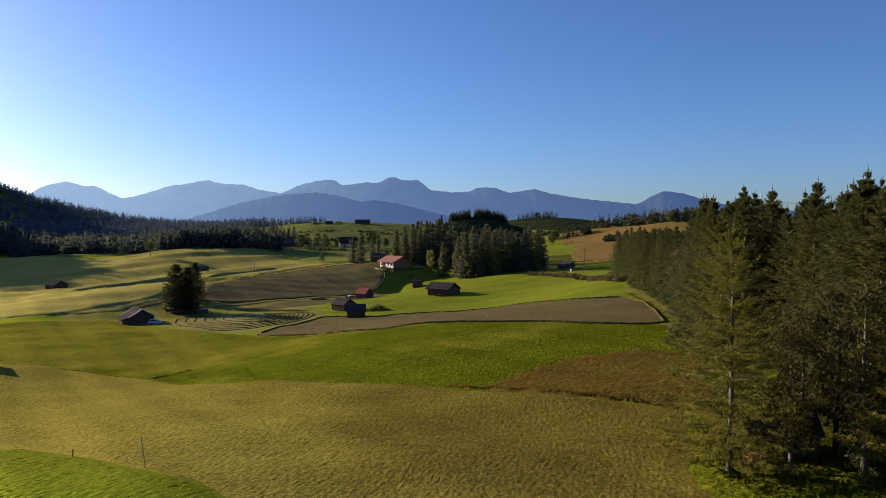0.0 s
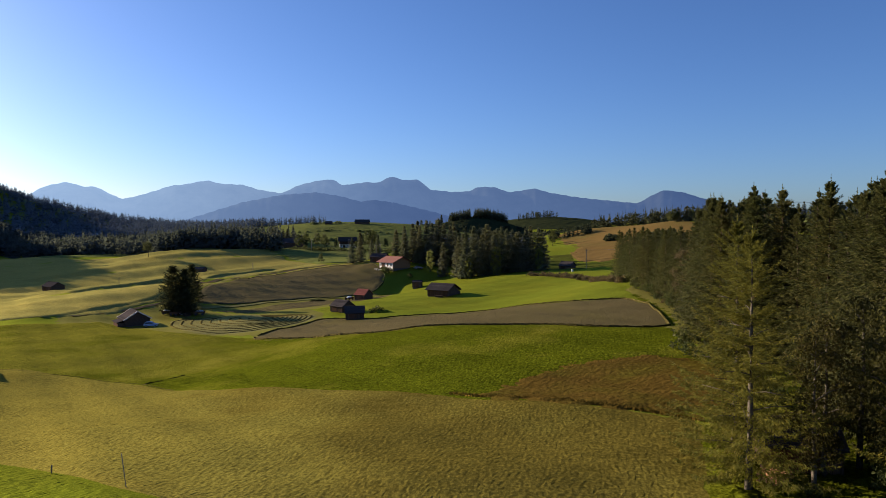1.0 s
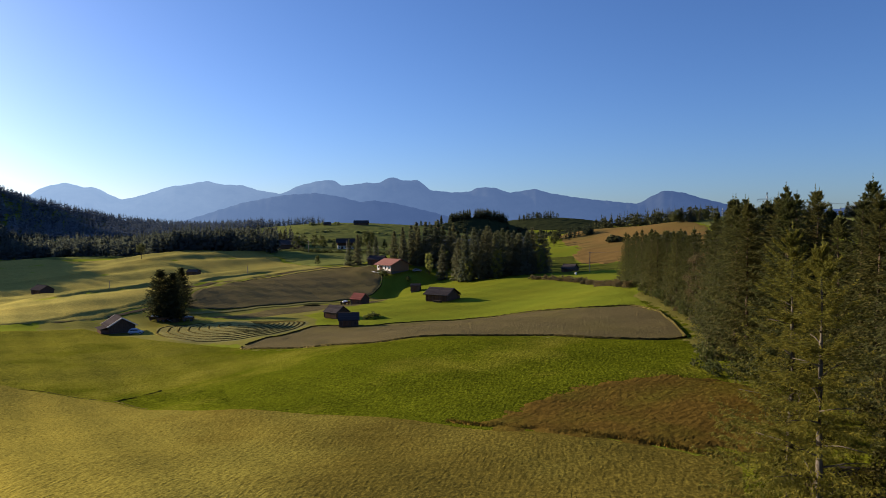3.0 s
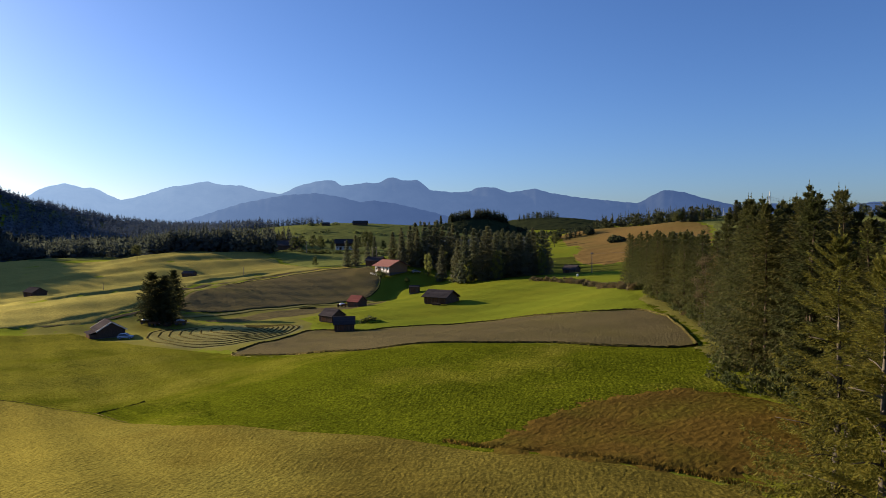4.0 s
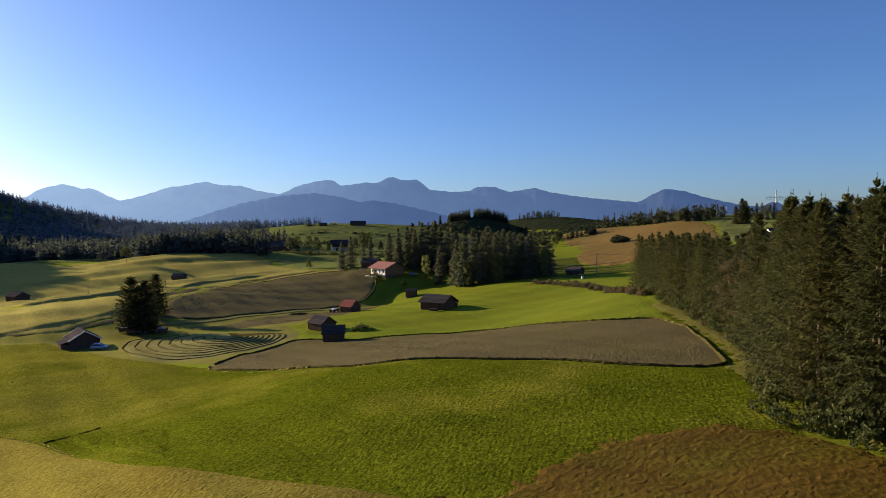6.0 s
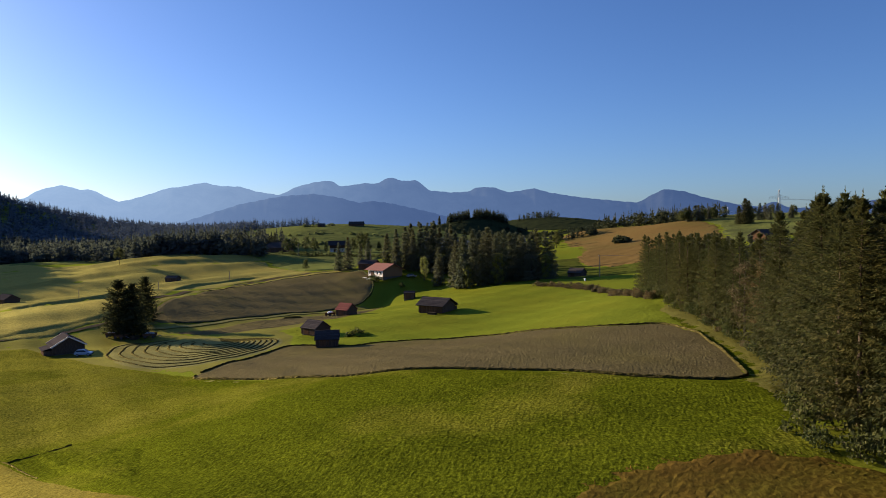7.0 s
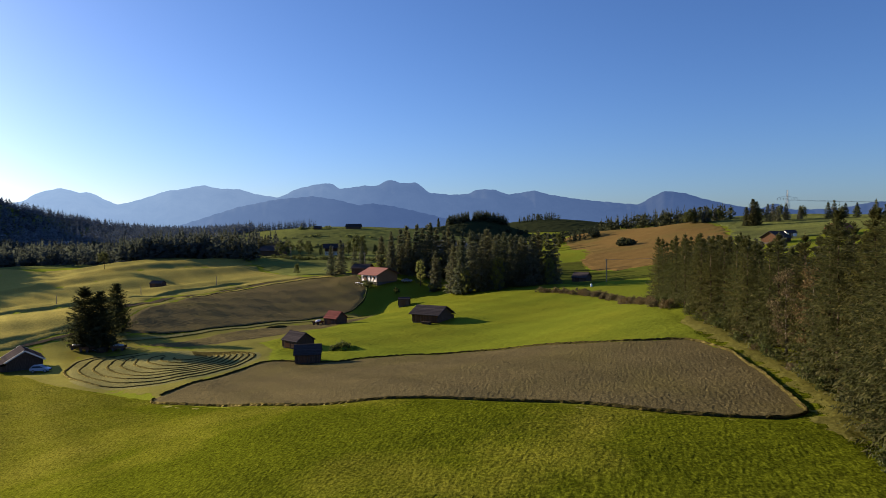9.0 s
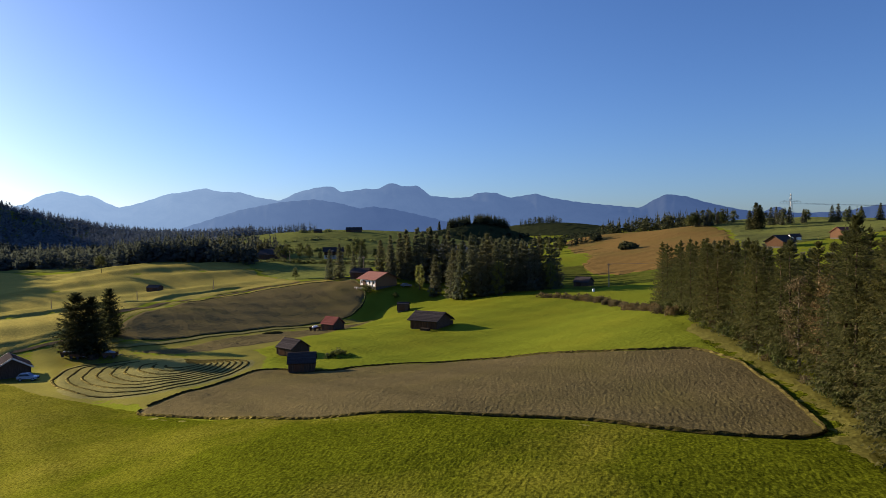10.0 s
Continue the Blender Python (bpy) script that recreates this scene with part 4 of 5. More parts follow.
# ---- far woods ----
def far_tree(V, F, rng, x, y, z, h, r, shards=34):
    """A far conifer: ragged boughs hung round a thin leader."""
    for k in range(shards):
        u = (k + rng.random()) / shards
        w = (r * (1 - u) ** 0.85 + 0.15) * rng.uniform(0.6, 1.2)
        a, b = rng.random() * 6.283, rng.uniform(0.4, 0.85)
        low = z + h * (0.05 + 0.9 * u) - 0.06 * h * rng.random()
        i = len(V)
        V.append((x + 0.1 * w * math.cos(a), y + 0.1 * w * math.sin(a), low + h * rng.uniform(0.07, 0.13)))
        V.append((x + w * math.cos(a - b), y + w * math.sin(a - b), low + 0.03 * h * rng.random()))
        V.append((x + w * math.cos(a + b), y + w * math.sin(a + b), low + 0.03 * h * rng.random()))
        F.append((i, i + 1, i + 2))
    i = len(V)
    V.extend([(x - 0.18, y, z + h * 0.9), (x + 0.18, y + 0.1, z + h * 0.9), (x, y, z + h * 1.0), (x - 0.3, y, z), (x + 0.3, y, z), (x, y + 0.1, z + h * 0.5)])
    F.extend([(i, i + 1, i + 2), (i + 3, i + 4, i + 5)])


def far_round(V, F, rng, x, y, z, h, r):
    """A far broadleaf tree or bush: many small leaf clumps in an uneven crown."""
    for k in range(54):
        u = rng.random()
        a, q = rng.random() * 6.283, r * math.sin(math.pi * (0.15 + 0.75 * u)) * rng.uniform(0.35, 1.1)
        c = Vector((x + math.cos(a) * q, y + math.sin(a) * q, z + h * (0.16 + 0.8 * u)))
        e = Euler((rng.random() * 6.3, rng.random() * 6.3, rng.random() * 6.3)).to_matrix()
        w = r * rng.uniform(0.22, 0.42)
        i = len(V)
        V += [tuple(c + e @ Vector(p)) for p in ((0, w, 0), (-0.8 * w, -0.5 * w, 0), (0.8 * w, -0.5 * w, 0))]
        F.append((i, i + 1, i + 2))
    i = len(V)
    V += [(x - 0.2, y, z), (x + 0.2, y, z), (x, y, z + h * 0.6)]
    F.append((i, i + 1, i + 2))


def far_wood(name, outline, count, h, r, label, seed, mixed=0.0, material=HAZE_NEEDLE):
    rng = random.Random(seed)
    poly = np.array(outline, float)
    (x0, y0), (x1, y1) = poly.min(0), poly.max(0)
    V, F, placed = [], [], 0
    cand = np.array([(rng.uniform(x0, x1), rng.uniform(y0, y1)) for _ in range(count * 6)])
    ok = inside_by(poly, cand[:, 0], cand[:, 1]) > 0
    cand = cand[ok][:count]
    zs = ground(cand[:, 0], cand[:, 1])
    for (x, y), z in zip(cand, zs):
        hh = h * rng.uniform(0.65, 1.15)
        if rng.random() < mixed:
            far_round(V, F, rng, x, y, z - 0.3, hh * 0.85, r * 1.3)
        else:
            far_tree(V, F, rng, x, y, z - 0.3, hh, r * rng.uniform(0.8, 1.25), 36 if y < 640 else 20)
    return tagged(link(name, V, F, material), label, "forest", kind="stuff")


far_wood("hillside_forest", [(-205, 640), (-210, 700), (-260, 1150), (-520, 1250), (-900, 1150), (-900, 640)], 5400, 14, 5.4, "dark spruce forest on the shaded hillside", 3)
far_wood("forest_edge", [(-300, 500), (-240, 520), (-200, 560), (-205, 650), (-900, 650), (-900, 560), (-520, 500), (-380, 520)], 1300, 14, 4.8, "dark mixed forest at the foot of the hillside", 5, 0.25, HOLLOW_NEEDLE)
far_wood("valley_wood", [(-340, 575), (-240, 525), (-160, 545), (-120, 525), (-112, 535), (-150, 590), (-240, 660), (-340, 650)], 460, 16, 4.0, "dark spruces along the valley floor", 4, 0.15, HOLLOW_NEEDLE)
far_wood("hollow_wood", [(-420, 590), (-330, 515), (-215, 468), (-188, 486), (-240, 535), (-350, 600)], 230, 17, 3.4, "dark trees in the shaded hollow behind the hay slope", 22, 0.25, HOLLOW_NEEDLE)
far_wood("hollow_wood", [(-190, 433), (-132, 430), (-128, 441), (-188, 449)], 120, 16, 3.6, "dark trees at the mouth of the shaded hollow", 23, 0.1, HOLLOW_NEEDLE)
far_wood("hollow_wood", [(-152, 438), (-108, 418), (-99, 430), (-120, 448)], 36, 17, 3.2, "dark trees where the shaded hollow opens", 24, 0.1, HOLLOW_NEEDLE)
far_wood("field_scrub", [(-170, 640), (-100, 648), (-50, 640), (5, 660), (5, 668), (-50, 650), (-100, 658), (-170, 652)], 40, 3, 1.7, "line of scrub across the valley pasture", 17, 0.7, PINE)
far_wood("field_scrub", [(-160, 585), (-110, 572), (-58, 560), (-58, 568), (-110, 582), (-158, 596)], 30, 4, 2.0, "trees along the shaded field edge", 18, 0.6, PINE)
far_wood("field_scrub", [(-150, 735), (-110, 725), (-112, 735), (-150, 745)], 14, 4, 2.0, "clump of scrub on the valley pasture", 19, 0.7, PINE)
far_wood("pasture_scrub", [(112, 448), (121, 448), (121, 458), (112, 458)], 7, 6, 2.6, "dark bushes on the russet pasture", 20, 0.9, DARK_NEEDLE)
far_wood("pasture_scrub", [(98, 608), (135, 600), (140, 625), (100, 625)], 22, 9, 2.6, "thin trees at the head of the pasture", 21, 0.6, DARK_NEEDLE)
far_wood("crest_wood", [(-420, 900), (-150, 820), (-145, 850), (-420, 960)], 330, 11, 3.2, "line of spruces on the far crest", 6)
far_wood("hilltop_wood", [(8, 850), (36, 850), (36, 880), (8, 880)], 170, 13, 3.4, "dense dark spruce wood on the round hilltop", 7, 0.0, DARK_NEEDLE)
far_wood("hilltop_wood", [(41, 850), (75, 855), (86, 866), (80, 885), (41, 880)], 200, 12.5, 3.4, "dense dark spruce wood on the round hilltop", 8, 0.0, DARK_NEEDLE)
far_wood("knoll_wood", [(135, 1180), (200, 1220), (230, 1300), (215, 1310), (135, 1200)], 60, 14, 2.6, "thin row of trees on the far knoll", 9, 0.2, DARK_NEEDLE)
far_wood("slope_wood", [(158, 690), (205, 640), (265, 640), (265, 720), (170, 740)], 170, 15, 3.4, "dark mixed wood above the russet pasture", 10, 0.1, DARK_NEEDLE)
# partly seen clumps, thickened to darken the shaded slope
far_wood("slope_scrub", [(-10, 800), (60, 690), (140, 660), (170, 700), (170, 860), (110, 880), (85, 850), (40, 835), (0, 840)], 260, 6, 2.6, "dark trees on the shaded slope below the hilltop", 14, 0.2, DARK_NEEDLE)
# out of view, there for the shade the western hill casts
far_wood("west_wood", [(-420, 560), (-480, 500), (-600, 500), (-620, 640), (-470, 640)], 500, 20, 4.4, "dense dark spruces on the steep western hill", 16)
far_wood("hedge_wood", [(-20, 560), (60, 530), (75, 545), (-10, 580)], 50, 12, 3.0, "row of mixed trees across the far field", 15, 0.5)


# ---- buildings ----
def barn(name, x, y, turn, L, W, eave, rise, wall, roof, label, over=0.55, category="barn", door=True, barge=None, windows=0, group="", front=None):
    """A gabled timber barn; its ridge runs along its own x axis, its front faces -y, before the turn (degrees, clockwise)."""
    zs = [gz(x + dx, y + dy) for dx in (-L / 2, L / 2) for dy in (-W / 2, W / 2)]
    b = thing(name, pose(x, y, min(zs) - 0.1, 0, 0, -turn), label, category, group)
    base = 0.35 + (max(zs) - min(zs)) * 0.5
    bm = bmesh.new()
    box(bm, -L / 2 + 0.05, L / 2 - 0.05, -W / 2 + 0.05, W / 2 - 0.05, -0.6, base)
    part("footing", bm, STONE, b)
    top = base + eave
    for s in (-1, 1):
        bm = bmesh.new()
        box(bm, -L / 2, L / 2, s * W / 2 - 0.07, s * W / 2 + 0.07, base, top)
        part("side_wall", bm, front if front and s < 0 else wall, b)
        bm = bmesh.new()
        prof = [(-W / 2 + 0.07, base), (W / 2 - 0.07, base), (W / 2 - 0.07, top), (0, top + rise), (-W / 2 + 0.07, top)]
        a = [bm.verts.new((s * L / 2 - 0.07, p, q)) for p, q in prof]
        c = [bm.verts.new((s * L / 2 + 0.07, p, q)) for p, q in prof]
        bm.faces.new(a), bm.faces.new(c[::-1])
        for k in range(5):
            bm.faces.new((a[k], a[(k + 1) % 5], c[(k + 1) % 5], c[k]))
        part("gable_wall", bm, wall, b)
        # roof slope
        slope = math.atan2(rise, W / 2)
        run = (W / 2) / math.cos(slope) + over
        bm = bmesh.new()
        box(bm, -L / 2 - over, L / 2 + over, -run if s < 0 else 0.0, 0.0 if s < 0 else run, 0.02, 0.16)
        bm.transform(Matrix.Translation((0, 0, top + rise)) @ Matrix.Rotation(slope * (1 if s < 0 else -1), 4, "X"))
        rf = part("roof_slope", bm, roof, b)
        for e in (-1, 1):
            if barge:
                bm = bmesh.new()
                box(bm, e * (L / 2 + over) - 0.10, e * (L / 2 + over) + 0.10, -run if s < 0 else 0.0, 0.0 if s < 0 else run, -0.08, 0.21)
                bm.transform(Matrix.Translation((0, 0, top + rise)) @ Matrix.Rotation(slope * (1 if s < 0 else -1), 4, "X"))
                part("bargeboard", bm, barge, b)
        # corner posts and rails on the long wall
        for k in range(int(L // 2) + 1):
            px = -L / 2 + k * L / int(L // 2)
            bm = bmesh.new()
            box(bm, px - 0.09, px + 0.09, s * W / 2 + s * 0.07, s * W / 2 + s * 0.15, base, top)
            part("post", bm, wall, b)
    bm = bmesh.new()
    box(bm, -L / 2 - over, L / 2 + over, -0.16, 0.16, top + rise + 0.08, top + rise + 0.20)
    part("ridge_cap", bm, roof, b)
    if door:
        bm = bmesh.new()
        box(bm, -0.3 * L, -0.3 * L + 1.8, -W / 2 - 0.14, -W / 2 - 0.07, base, base + min(2.1, eave - 0.2))
        part("door", bm, BOARD if wall is not BOARD else BROWN_BOARD, b, "plank door")
    for k in range(windows):
        px = -L / 2 + (k + 0.5) * L / windows
        bm = bmesh.new()
        box(bm, px - 0.5, px + 0.5, -W / 2 - 0.12, -W / 2 - 0.07, base + 0.9, base + 2.1)
        w = part("window", bm, WHITE, b, "white-framed window")
        bm = bmesh.new()
        box(bm, px - 0.42, px + 0.42, -W / 2 - 0.14, -W / 2 - 0.115, base + 0.98, base + 2.02)
        part("pane", bm, GLASS, w)
    return b


barn("hay_barn", 0, 216, 31, 7.5, 6.6, 2.2, 1.6, BOARD, DARK_ROOF, "weathered dark timber hay barn on the green slope", 0.8)
barn("hay_shed", -22.8, 171.5, -8, 4.5, 4.2, 1.55, 1.4, BOARD, DARK_ROOF, "small black timber hay shed at the brown field", 0.35)
barn("hay_shed", -28.9, 190.5, 40, 5.0, 4.4, 1.55, 1.5, BOARD, DARK_ROOF, "small dark hay shed behind its neighbour", 0.35)
barn("red_roofed_shed", -28.8, 240, 35, 4.6, 4.2, 1.8, 1.7, BOARD, RED_TILE, "small timber shed with a red tiled roof", 0.4)
barn("tool_shed", -10.8, 279, 5, 3.8, 3.0, 2.2, 0.5, BOARD, DARK_ROOF, "low dark shed below the house", 0.2)
barn("field_barn", -87.0, 187, 52, 6.7, 6.3, 1.95, 1.9, BOARD, TILE, "dark timber barn with a brown tiled roof and pale verge", 0.6, barge=PALE_WOOD)
barn("farmhouse", -22.8, 312, 48, 10.4, 10, 3.0, 2.2, TAN_WALL, ROSE_TILE, "tan timber house with a rose-brown tiled roof", 1.2, "house", windows=4, front=PLASTER)
barn("outbuilding", -31.5, 330, 20, 7.5, 6, 2.6, 1.5, BOARD, DARK_ROOF, "long dark outbuilding behind the house", 0.5)
barn("valley_barn", -187, 317, 34, 8.5, 6, 2.2, 1.8, BOARD, TILE, "lone dark barn on the far meadow", 0.5)
barn("hill_hut", -129.5, 352, 10, 5.6, 4, 1.6, 1.0, BOARD, DARK_ROOF, "low dark hut on the sunlit slope", 0.3)
barn("pasture_barn", 56.0, 298, 40, 5.6, 4.6, 1.9, 1.7, BOARD, DARK_ROOF, "dark barn in the shade behind the trees", 0.4)
chalet = barn("chalet", -73, 505, -10, 12, 11, 5.2, 2.6, PLASTER, DARK_ROOF, "large white farmhouse with a dark roof", 1.2, "house", windows=5)
foot = max(v.co.z for o in chalet.children if o.name.startswith("footing") for v in o.data.vertices)
for y0, y1, x0, x1 in ((-5.72, -5.58, -6.15, 6.15), (5.58, 5.72, -6.15, 6.15), (-5.58, 5.58, 6.08, 6.2), (-5.58, 5.58, -6.2, -6.08)):
    bm = bmesh.new()
    box(bm, x0, x1, y0, y1, foot + 2.9, foot + 5.1)
    part("cladding", bm, BROWN_BOARD, chalet, "dark timber upper storey")
bm = bmesh.new()
box(bm, -5.6, 5.6, -6.9, -5.72, foot + 2.7, foot + 2.85)
balcony = part("balcony", bm, BROWN_BOARD, chalet)
for k in range(15):
    bm = bmesh.new()
    box(bm, -5.5 + k * 0.786 - 0.14, -5.5 + k * 0.786 + 0.14, -6.88, -6.82, foot + 2.85, foot + 3.75)
    part("rail_board", bm, BROWN_BOARD, balcony)
barn("big_barn", -118, 515, 20, 16, 12, 3.6, 3.4, BOARD, DARK_ROOF, "big dark barn in the valley", 0.6)
barn("crest_farm", -89, 728, 0, 15, 9, 2.2, 2.6, BOARD, DARK_ROOF, "dark farm building on the far crest", 0.6)
barn("crest_shed", -125, 722, 0, 7, 5, 2.0, 1.6, BOARD, TILE, "small shed on the far crest", 0.4)
barn("hill_farm", 156, 349, -30, 9, 8.5, 2.4, 2.6, BROWN_BOARD, TILE, "brown farm building on the hill past the wood", 0.8)


# ---- hay rows, banks and edges ----
def ridge(name, line, width, height, material, label, category, seed=0, group="", wild=0.35):
    """A low heap of raked hay or a grass bank along a line, uneven in width and height."""
    c = np.array(line, float)
    seg = np.hypot(*np.diff(c, axis=0).T)
    s = np.concatenate([[0], np.cumsum(seg)])
    t = np.arange(0, s[-1], 0.45)
    xs, ys = np.interp(t, s, c[:, 0]), np.interp(t, s, c[:, 1])
    r = np.random.RandomState(seed)
    k = np.ones(7) / 7
    if len(xs) > 20:
        xs[3:-3], ys[3:-3] = np.convolve(xs, k, "valid"), np.convolve(ys, k, "valid")
    n = np.maximum(np.hypot(np.gradient(xs), np.gradient(ys)), 1e-6)
    nx, ny = -np.gradient(ys) / n, np.gradient(xs) / n
    rows = []
    for o, up in ((-0.5, -0.03), (-0.28, 0.75), (0.0, 1.0), (0.26, 0.7), (0.5, -0.03)):
        w = width * o * (1 + wild * r.uniform(-1, 1, len(xs))) + 0.15 * width * r.uniform(-1, 1, len(xs))
        px, py = xs + nx * w, ys + ny * w
        rows.append(np.column_stack([px, py, ground(px, py) + 0.07 + height * up * (1 + wild * r.uniform(-1, 1, len(xs)))]))
    m = len(xs)
    f = [(q * m + i, q * m + i + 1, (q + 1) * m + i + 1, (q + 1) * m + i) for q in range(4) for i in range(m - 1)]
    return tagged(link(name, np.concatenate(rows), f, material), label, category, group)


# rows of hay that run round the mown field, open to the far right
HAY_IN = np.array([(-77, 186.7), (-78.5, 196), (-70, 199.5), (-58, 197), (-47.3, 192), (-40, 188.5), (-35.5, 183.5), (-36, 172.5), (-40, 165), (-46.5, 159.5), (-55, 159.5), (-63.5, 165.5), (-72, 175)])
loop = rounded(HAY_IN, 10)
mid = np.array([-57.0, 180.0])
for k in range(9):
    q = 1 - 0.04 - k * 0.098
    c = mid + (loop - mid) * np.array([q, q]) + np.array([k * 0.7, k * 0.8])
    c = np.roll(c, -34, axis=0)[:119 - (k * 7) % 19]
    ridge("swath", c, 0.6, 0.15, SWATH, "curved row of raked hay on the mown field", "hay row", 20 + k, "hay rows", wild=0.16)

FIELD = [(-42, 148.3), (-37.5, 143), (-28.7, 137.4), (-18.8, 130), (-7.4, 123.3), (0.9, 120.1), (8.2, 116.5), (16, 112.9), (25.1, 106.4), (32, 103.8), (35.2, 105.5), (37, 110), (40.7, 129.3), (41.3, 138.5), (39.2, 145.7), (31.1, 149), (24.2, 154.7), (9.5, 166.5), (-7, 171), (-20, 170), (-31.1, 174), (-37, 162)]
rim = rounded(FIELD, 8)
ridge("raked_edge", rim, 0.42, 0.24, HAYROW, "dark rim of raked hay round the brown field", "hay row", 40, "raked edges")
# dark green keeps the sunlit ridge dark: shade in its colour
ridge("raked_edge", rounded([(-84.2, 225.6), (-88, 244), (-87.3, 273.2), (-82, 300), (-66.6, 324), (-48.2, 331), (-36, 328), (-28, 307.6), (-26.3, 293.4), (-28, 275.4), (-33, 263.3), (-41.7, 253.4), (-53.6, 238.1), (-67.7, 223.5), (-79, 221)], 8)[18:110], 0.55, 0.2, SHADE_GREEN, "dark rim of raked hay on the upper slope", "hay row", 41, "raked edges")
ridge("grass_edge", [(-80, 120), (-64, 115), (-47.5, 106.5), (-40, 100)], 0.22, 0.05, HAYROW, "faint strip of uncut grass along the field edge", "bank", 44, wild=0.3)
ridge("grass_edge", [(-47.5, 106.5), (-45.2, 109.6), (-43.2, 111.8)], 0.22, 0.17, HAYROW, "short dark drain edge in the grass", "bank", 46)


# ---- tufts ----
def tufts(name, poly, density, r, h, material, label, seed, thin=None):
    """Countless small clumps of grass; thin: a place, and the distances from it between which they thin out."""
    rs = np.random.RandomState(seed)
    (x0, y0), (x1, y1) = poly.min(0), poly.max(0)
    n = int((x1 - x0) * (y1 - y0) * density)
    x, y = rs.uniform(x0, x1, n), rs.uniform(y0, y1, n)
    keep = inside_by(poly, x, y) > 0.05
    if thin:
        keep &= rs.uniform(0, 1, n) < np.clip((thin[3] - np.hypot(x - thin[0], y - thin[1])) / (thin[3] - thin[2]), 0, 1)
    x, y = x[keep], y[keep]
    n = len(x)
    z = ground(x, y) + 0.03
    R, H, A = r * rs.uniform(0.6, 1.4, n), h * rs.uniform(0.5, 1.5, n), rs.uniform(0, 6.28, n)
    v = np.empty((n, 4, 3))
    for k in range(3):
        a, q = A + k * 2.094, R * rs.uniform(0.7, 1.3, n)
        v[:, k] = np.stack([x + np.cos(a) * q, y + np.sin(a) * q, z], -1)
    v[:, 3] = np.stack([x + R * rs.uniform(-0.5, 0.5, n), y + R * rs.uniform(-0.5, 0.5, n), z + 0.03 + H], -1)
    base = (np.arange(n) * 4)[:, None, None]
    f = (base + np.array([[0, 1, 3], [1, 2, 3], [2, 0, 3]])[None]).reshape(-1, 3)
    me = bpy.data.meshes.new(name)
    me.vertices.add(n * 4)
    me.vertices.foreach_set("co", v.reshape(-1))
    me.loops.add(len(f) * 3)
    me.loops.foreach_set("vertex_index", f.reshape(-1).astype(np.int32))
    me.polygons.add(len(f))
    me.polygons.foreach_set("loop_start", np.arange(0, len(f) * 3, 3, dtype=np.int32))
    me.update(calc_edges=True)
    me.materials.append(material)
    return tagged(new(name, me), label, "grass", kind="stuff")


FRINGE = np.array([(0.5, 71.9), (4, 69.4), (12, 65.2), (18.5, 60.7), (22, 57.2)])
tufts("sedge_fringe", np.concatenate([FRINGE, (FRINGE + (0.35, 0.75))[::-1]]), 110.0, 0.05, 0.22, SEDGE, "taller fringe of sedge along the field edge", 9)
tufts("verge_tufts", np.array([(33, 82), (36, 102), (41.5, 112), (45, 128), (47, 150), (42, 150), (41.8, 128), (37.5, 107), (33.5, 103)]), 9.0, 0.13, 0.11, GRASS_BLADE, "rough uncut verge below the trees", 7)
tufts("fern_tufts", np.array([(18, 36), (17.6, 44), (20, 52), (23, 58), (30, 62), (36, 60), (36, 34)]), 5.0, 0.22, 0.22, GRASS_BLADE, "dark grass and ferns under the trees", 8)
tufts("sedge_tufts", np.array([(4.5, 69), (9, 76), (14, 79.8), (21, 81.4), (28, 80.5), (33, 72), (27, 60), (19, 61)]), 3.0, 0.10, 0.22, SEDGE, "tall rust-coloured sedge in tufts", 3)


# hedge of low bushes along the valley lane
hr = random.Random(21)
for k in range(40):
    x = -112 + k * 2.1
    y = 447 - 0.42 * (x + 112) + hr.uniform(-2, 2)
    stand(BUSH, x, y, hr.uniform(0.7, 1.5), hr.random() * 6, group="hedge along the lane")
ribbon("lane", [(-125, 448), (-100, 441), (-75, 428), (-50, 415), (-36, 396), (-33, 360), (-35, 340)], 3.0, DIRT, "pale lane through the valley to the house", 0.25)


# ---- shed and clutter under the nearest trees ----
def tiled_shed(x, y, turn):
    b = barn("garden_shed", x, y, turn, 4.6, 3.8, 1.7, 1.2, BOARD, TILE, "low dark shed with a tiled roof under the trees", 0.35, "shed")
    slope = math.atan2(1.2, 1.9)
    run = 1.9 / math.cos(slope) + 0.35
    me = bpy.data.meshes.new("tile")
    bm = bmesh.new()
    box(bm, -0.14, 0.14, -0.19, 0.19, 0.0, 0.035)
    bm.to_mesh(me)
    bm.free()
    me.materials.append(TILE)
    top = [o for o in b.children if o.name.startswith("ridge_cap")][0]
    z = max((v.co.z for v in top.data.vertices)) - 0.2
    for s in (-1, 1):
        turn_x = Matrix.Translation((0, 0, z)) @ Matrix.Rotation(slope * (1 if s < 0 else -1), 4, "X")
        for r in range(7):
            for c in range(17):
                t = new("tile", me)
                t.parent = b
                t.matrix_basis = turn_x @ pose(-2.45 + c * 0.3 + 0.02 * (r % 2), s * (0.22 + r * (run - 0.3) / 6.4), 0.165, s * 4, 0, 0)
    return b


tiled_shed(23.6, 46.4, 12)


def log(bm, p, q, r):
    tube(bm, [p, q], [r, r * 0.95], 7)


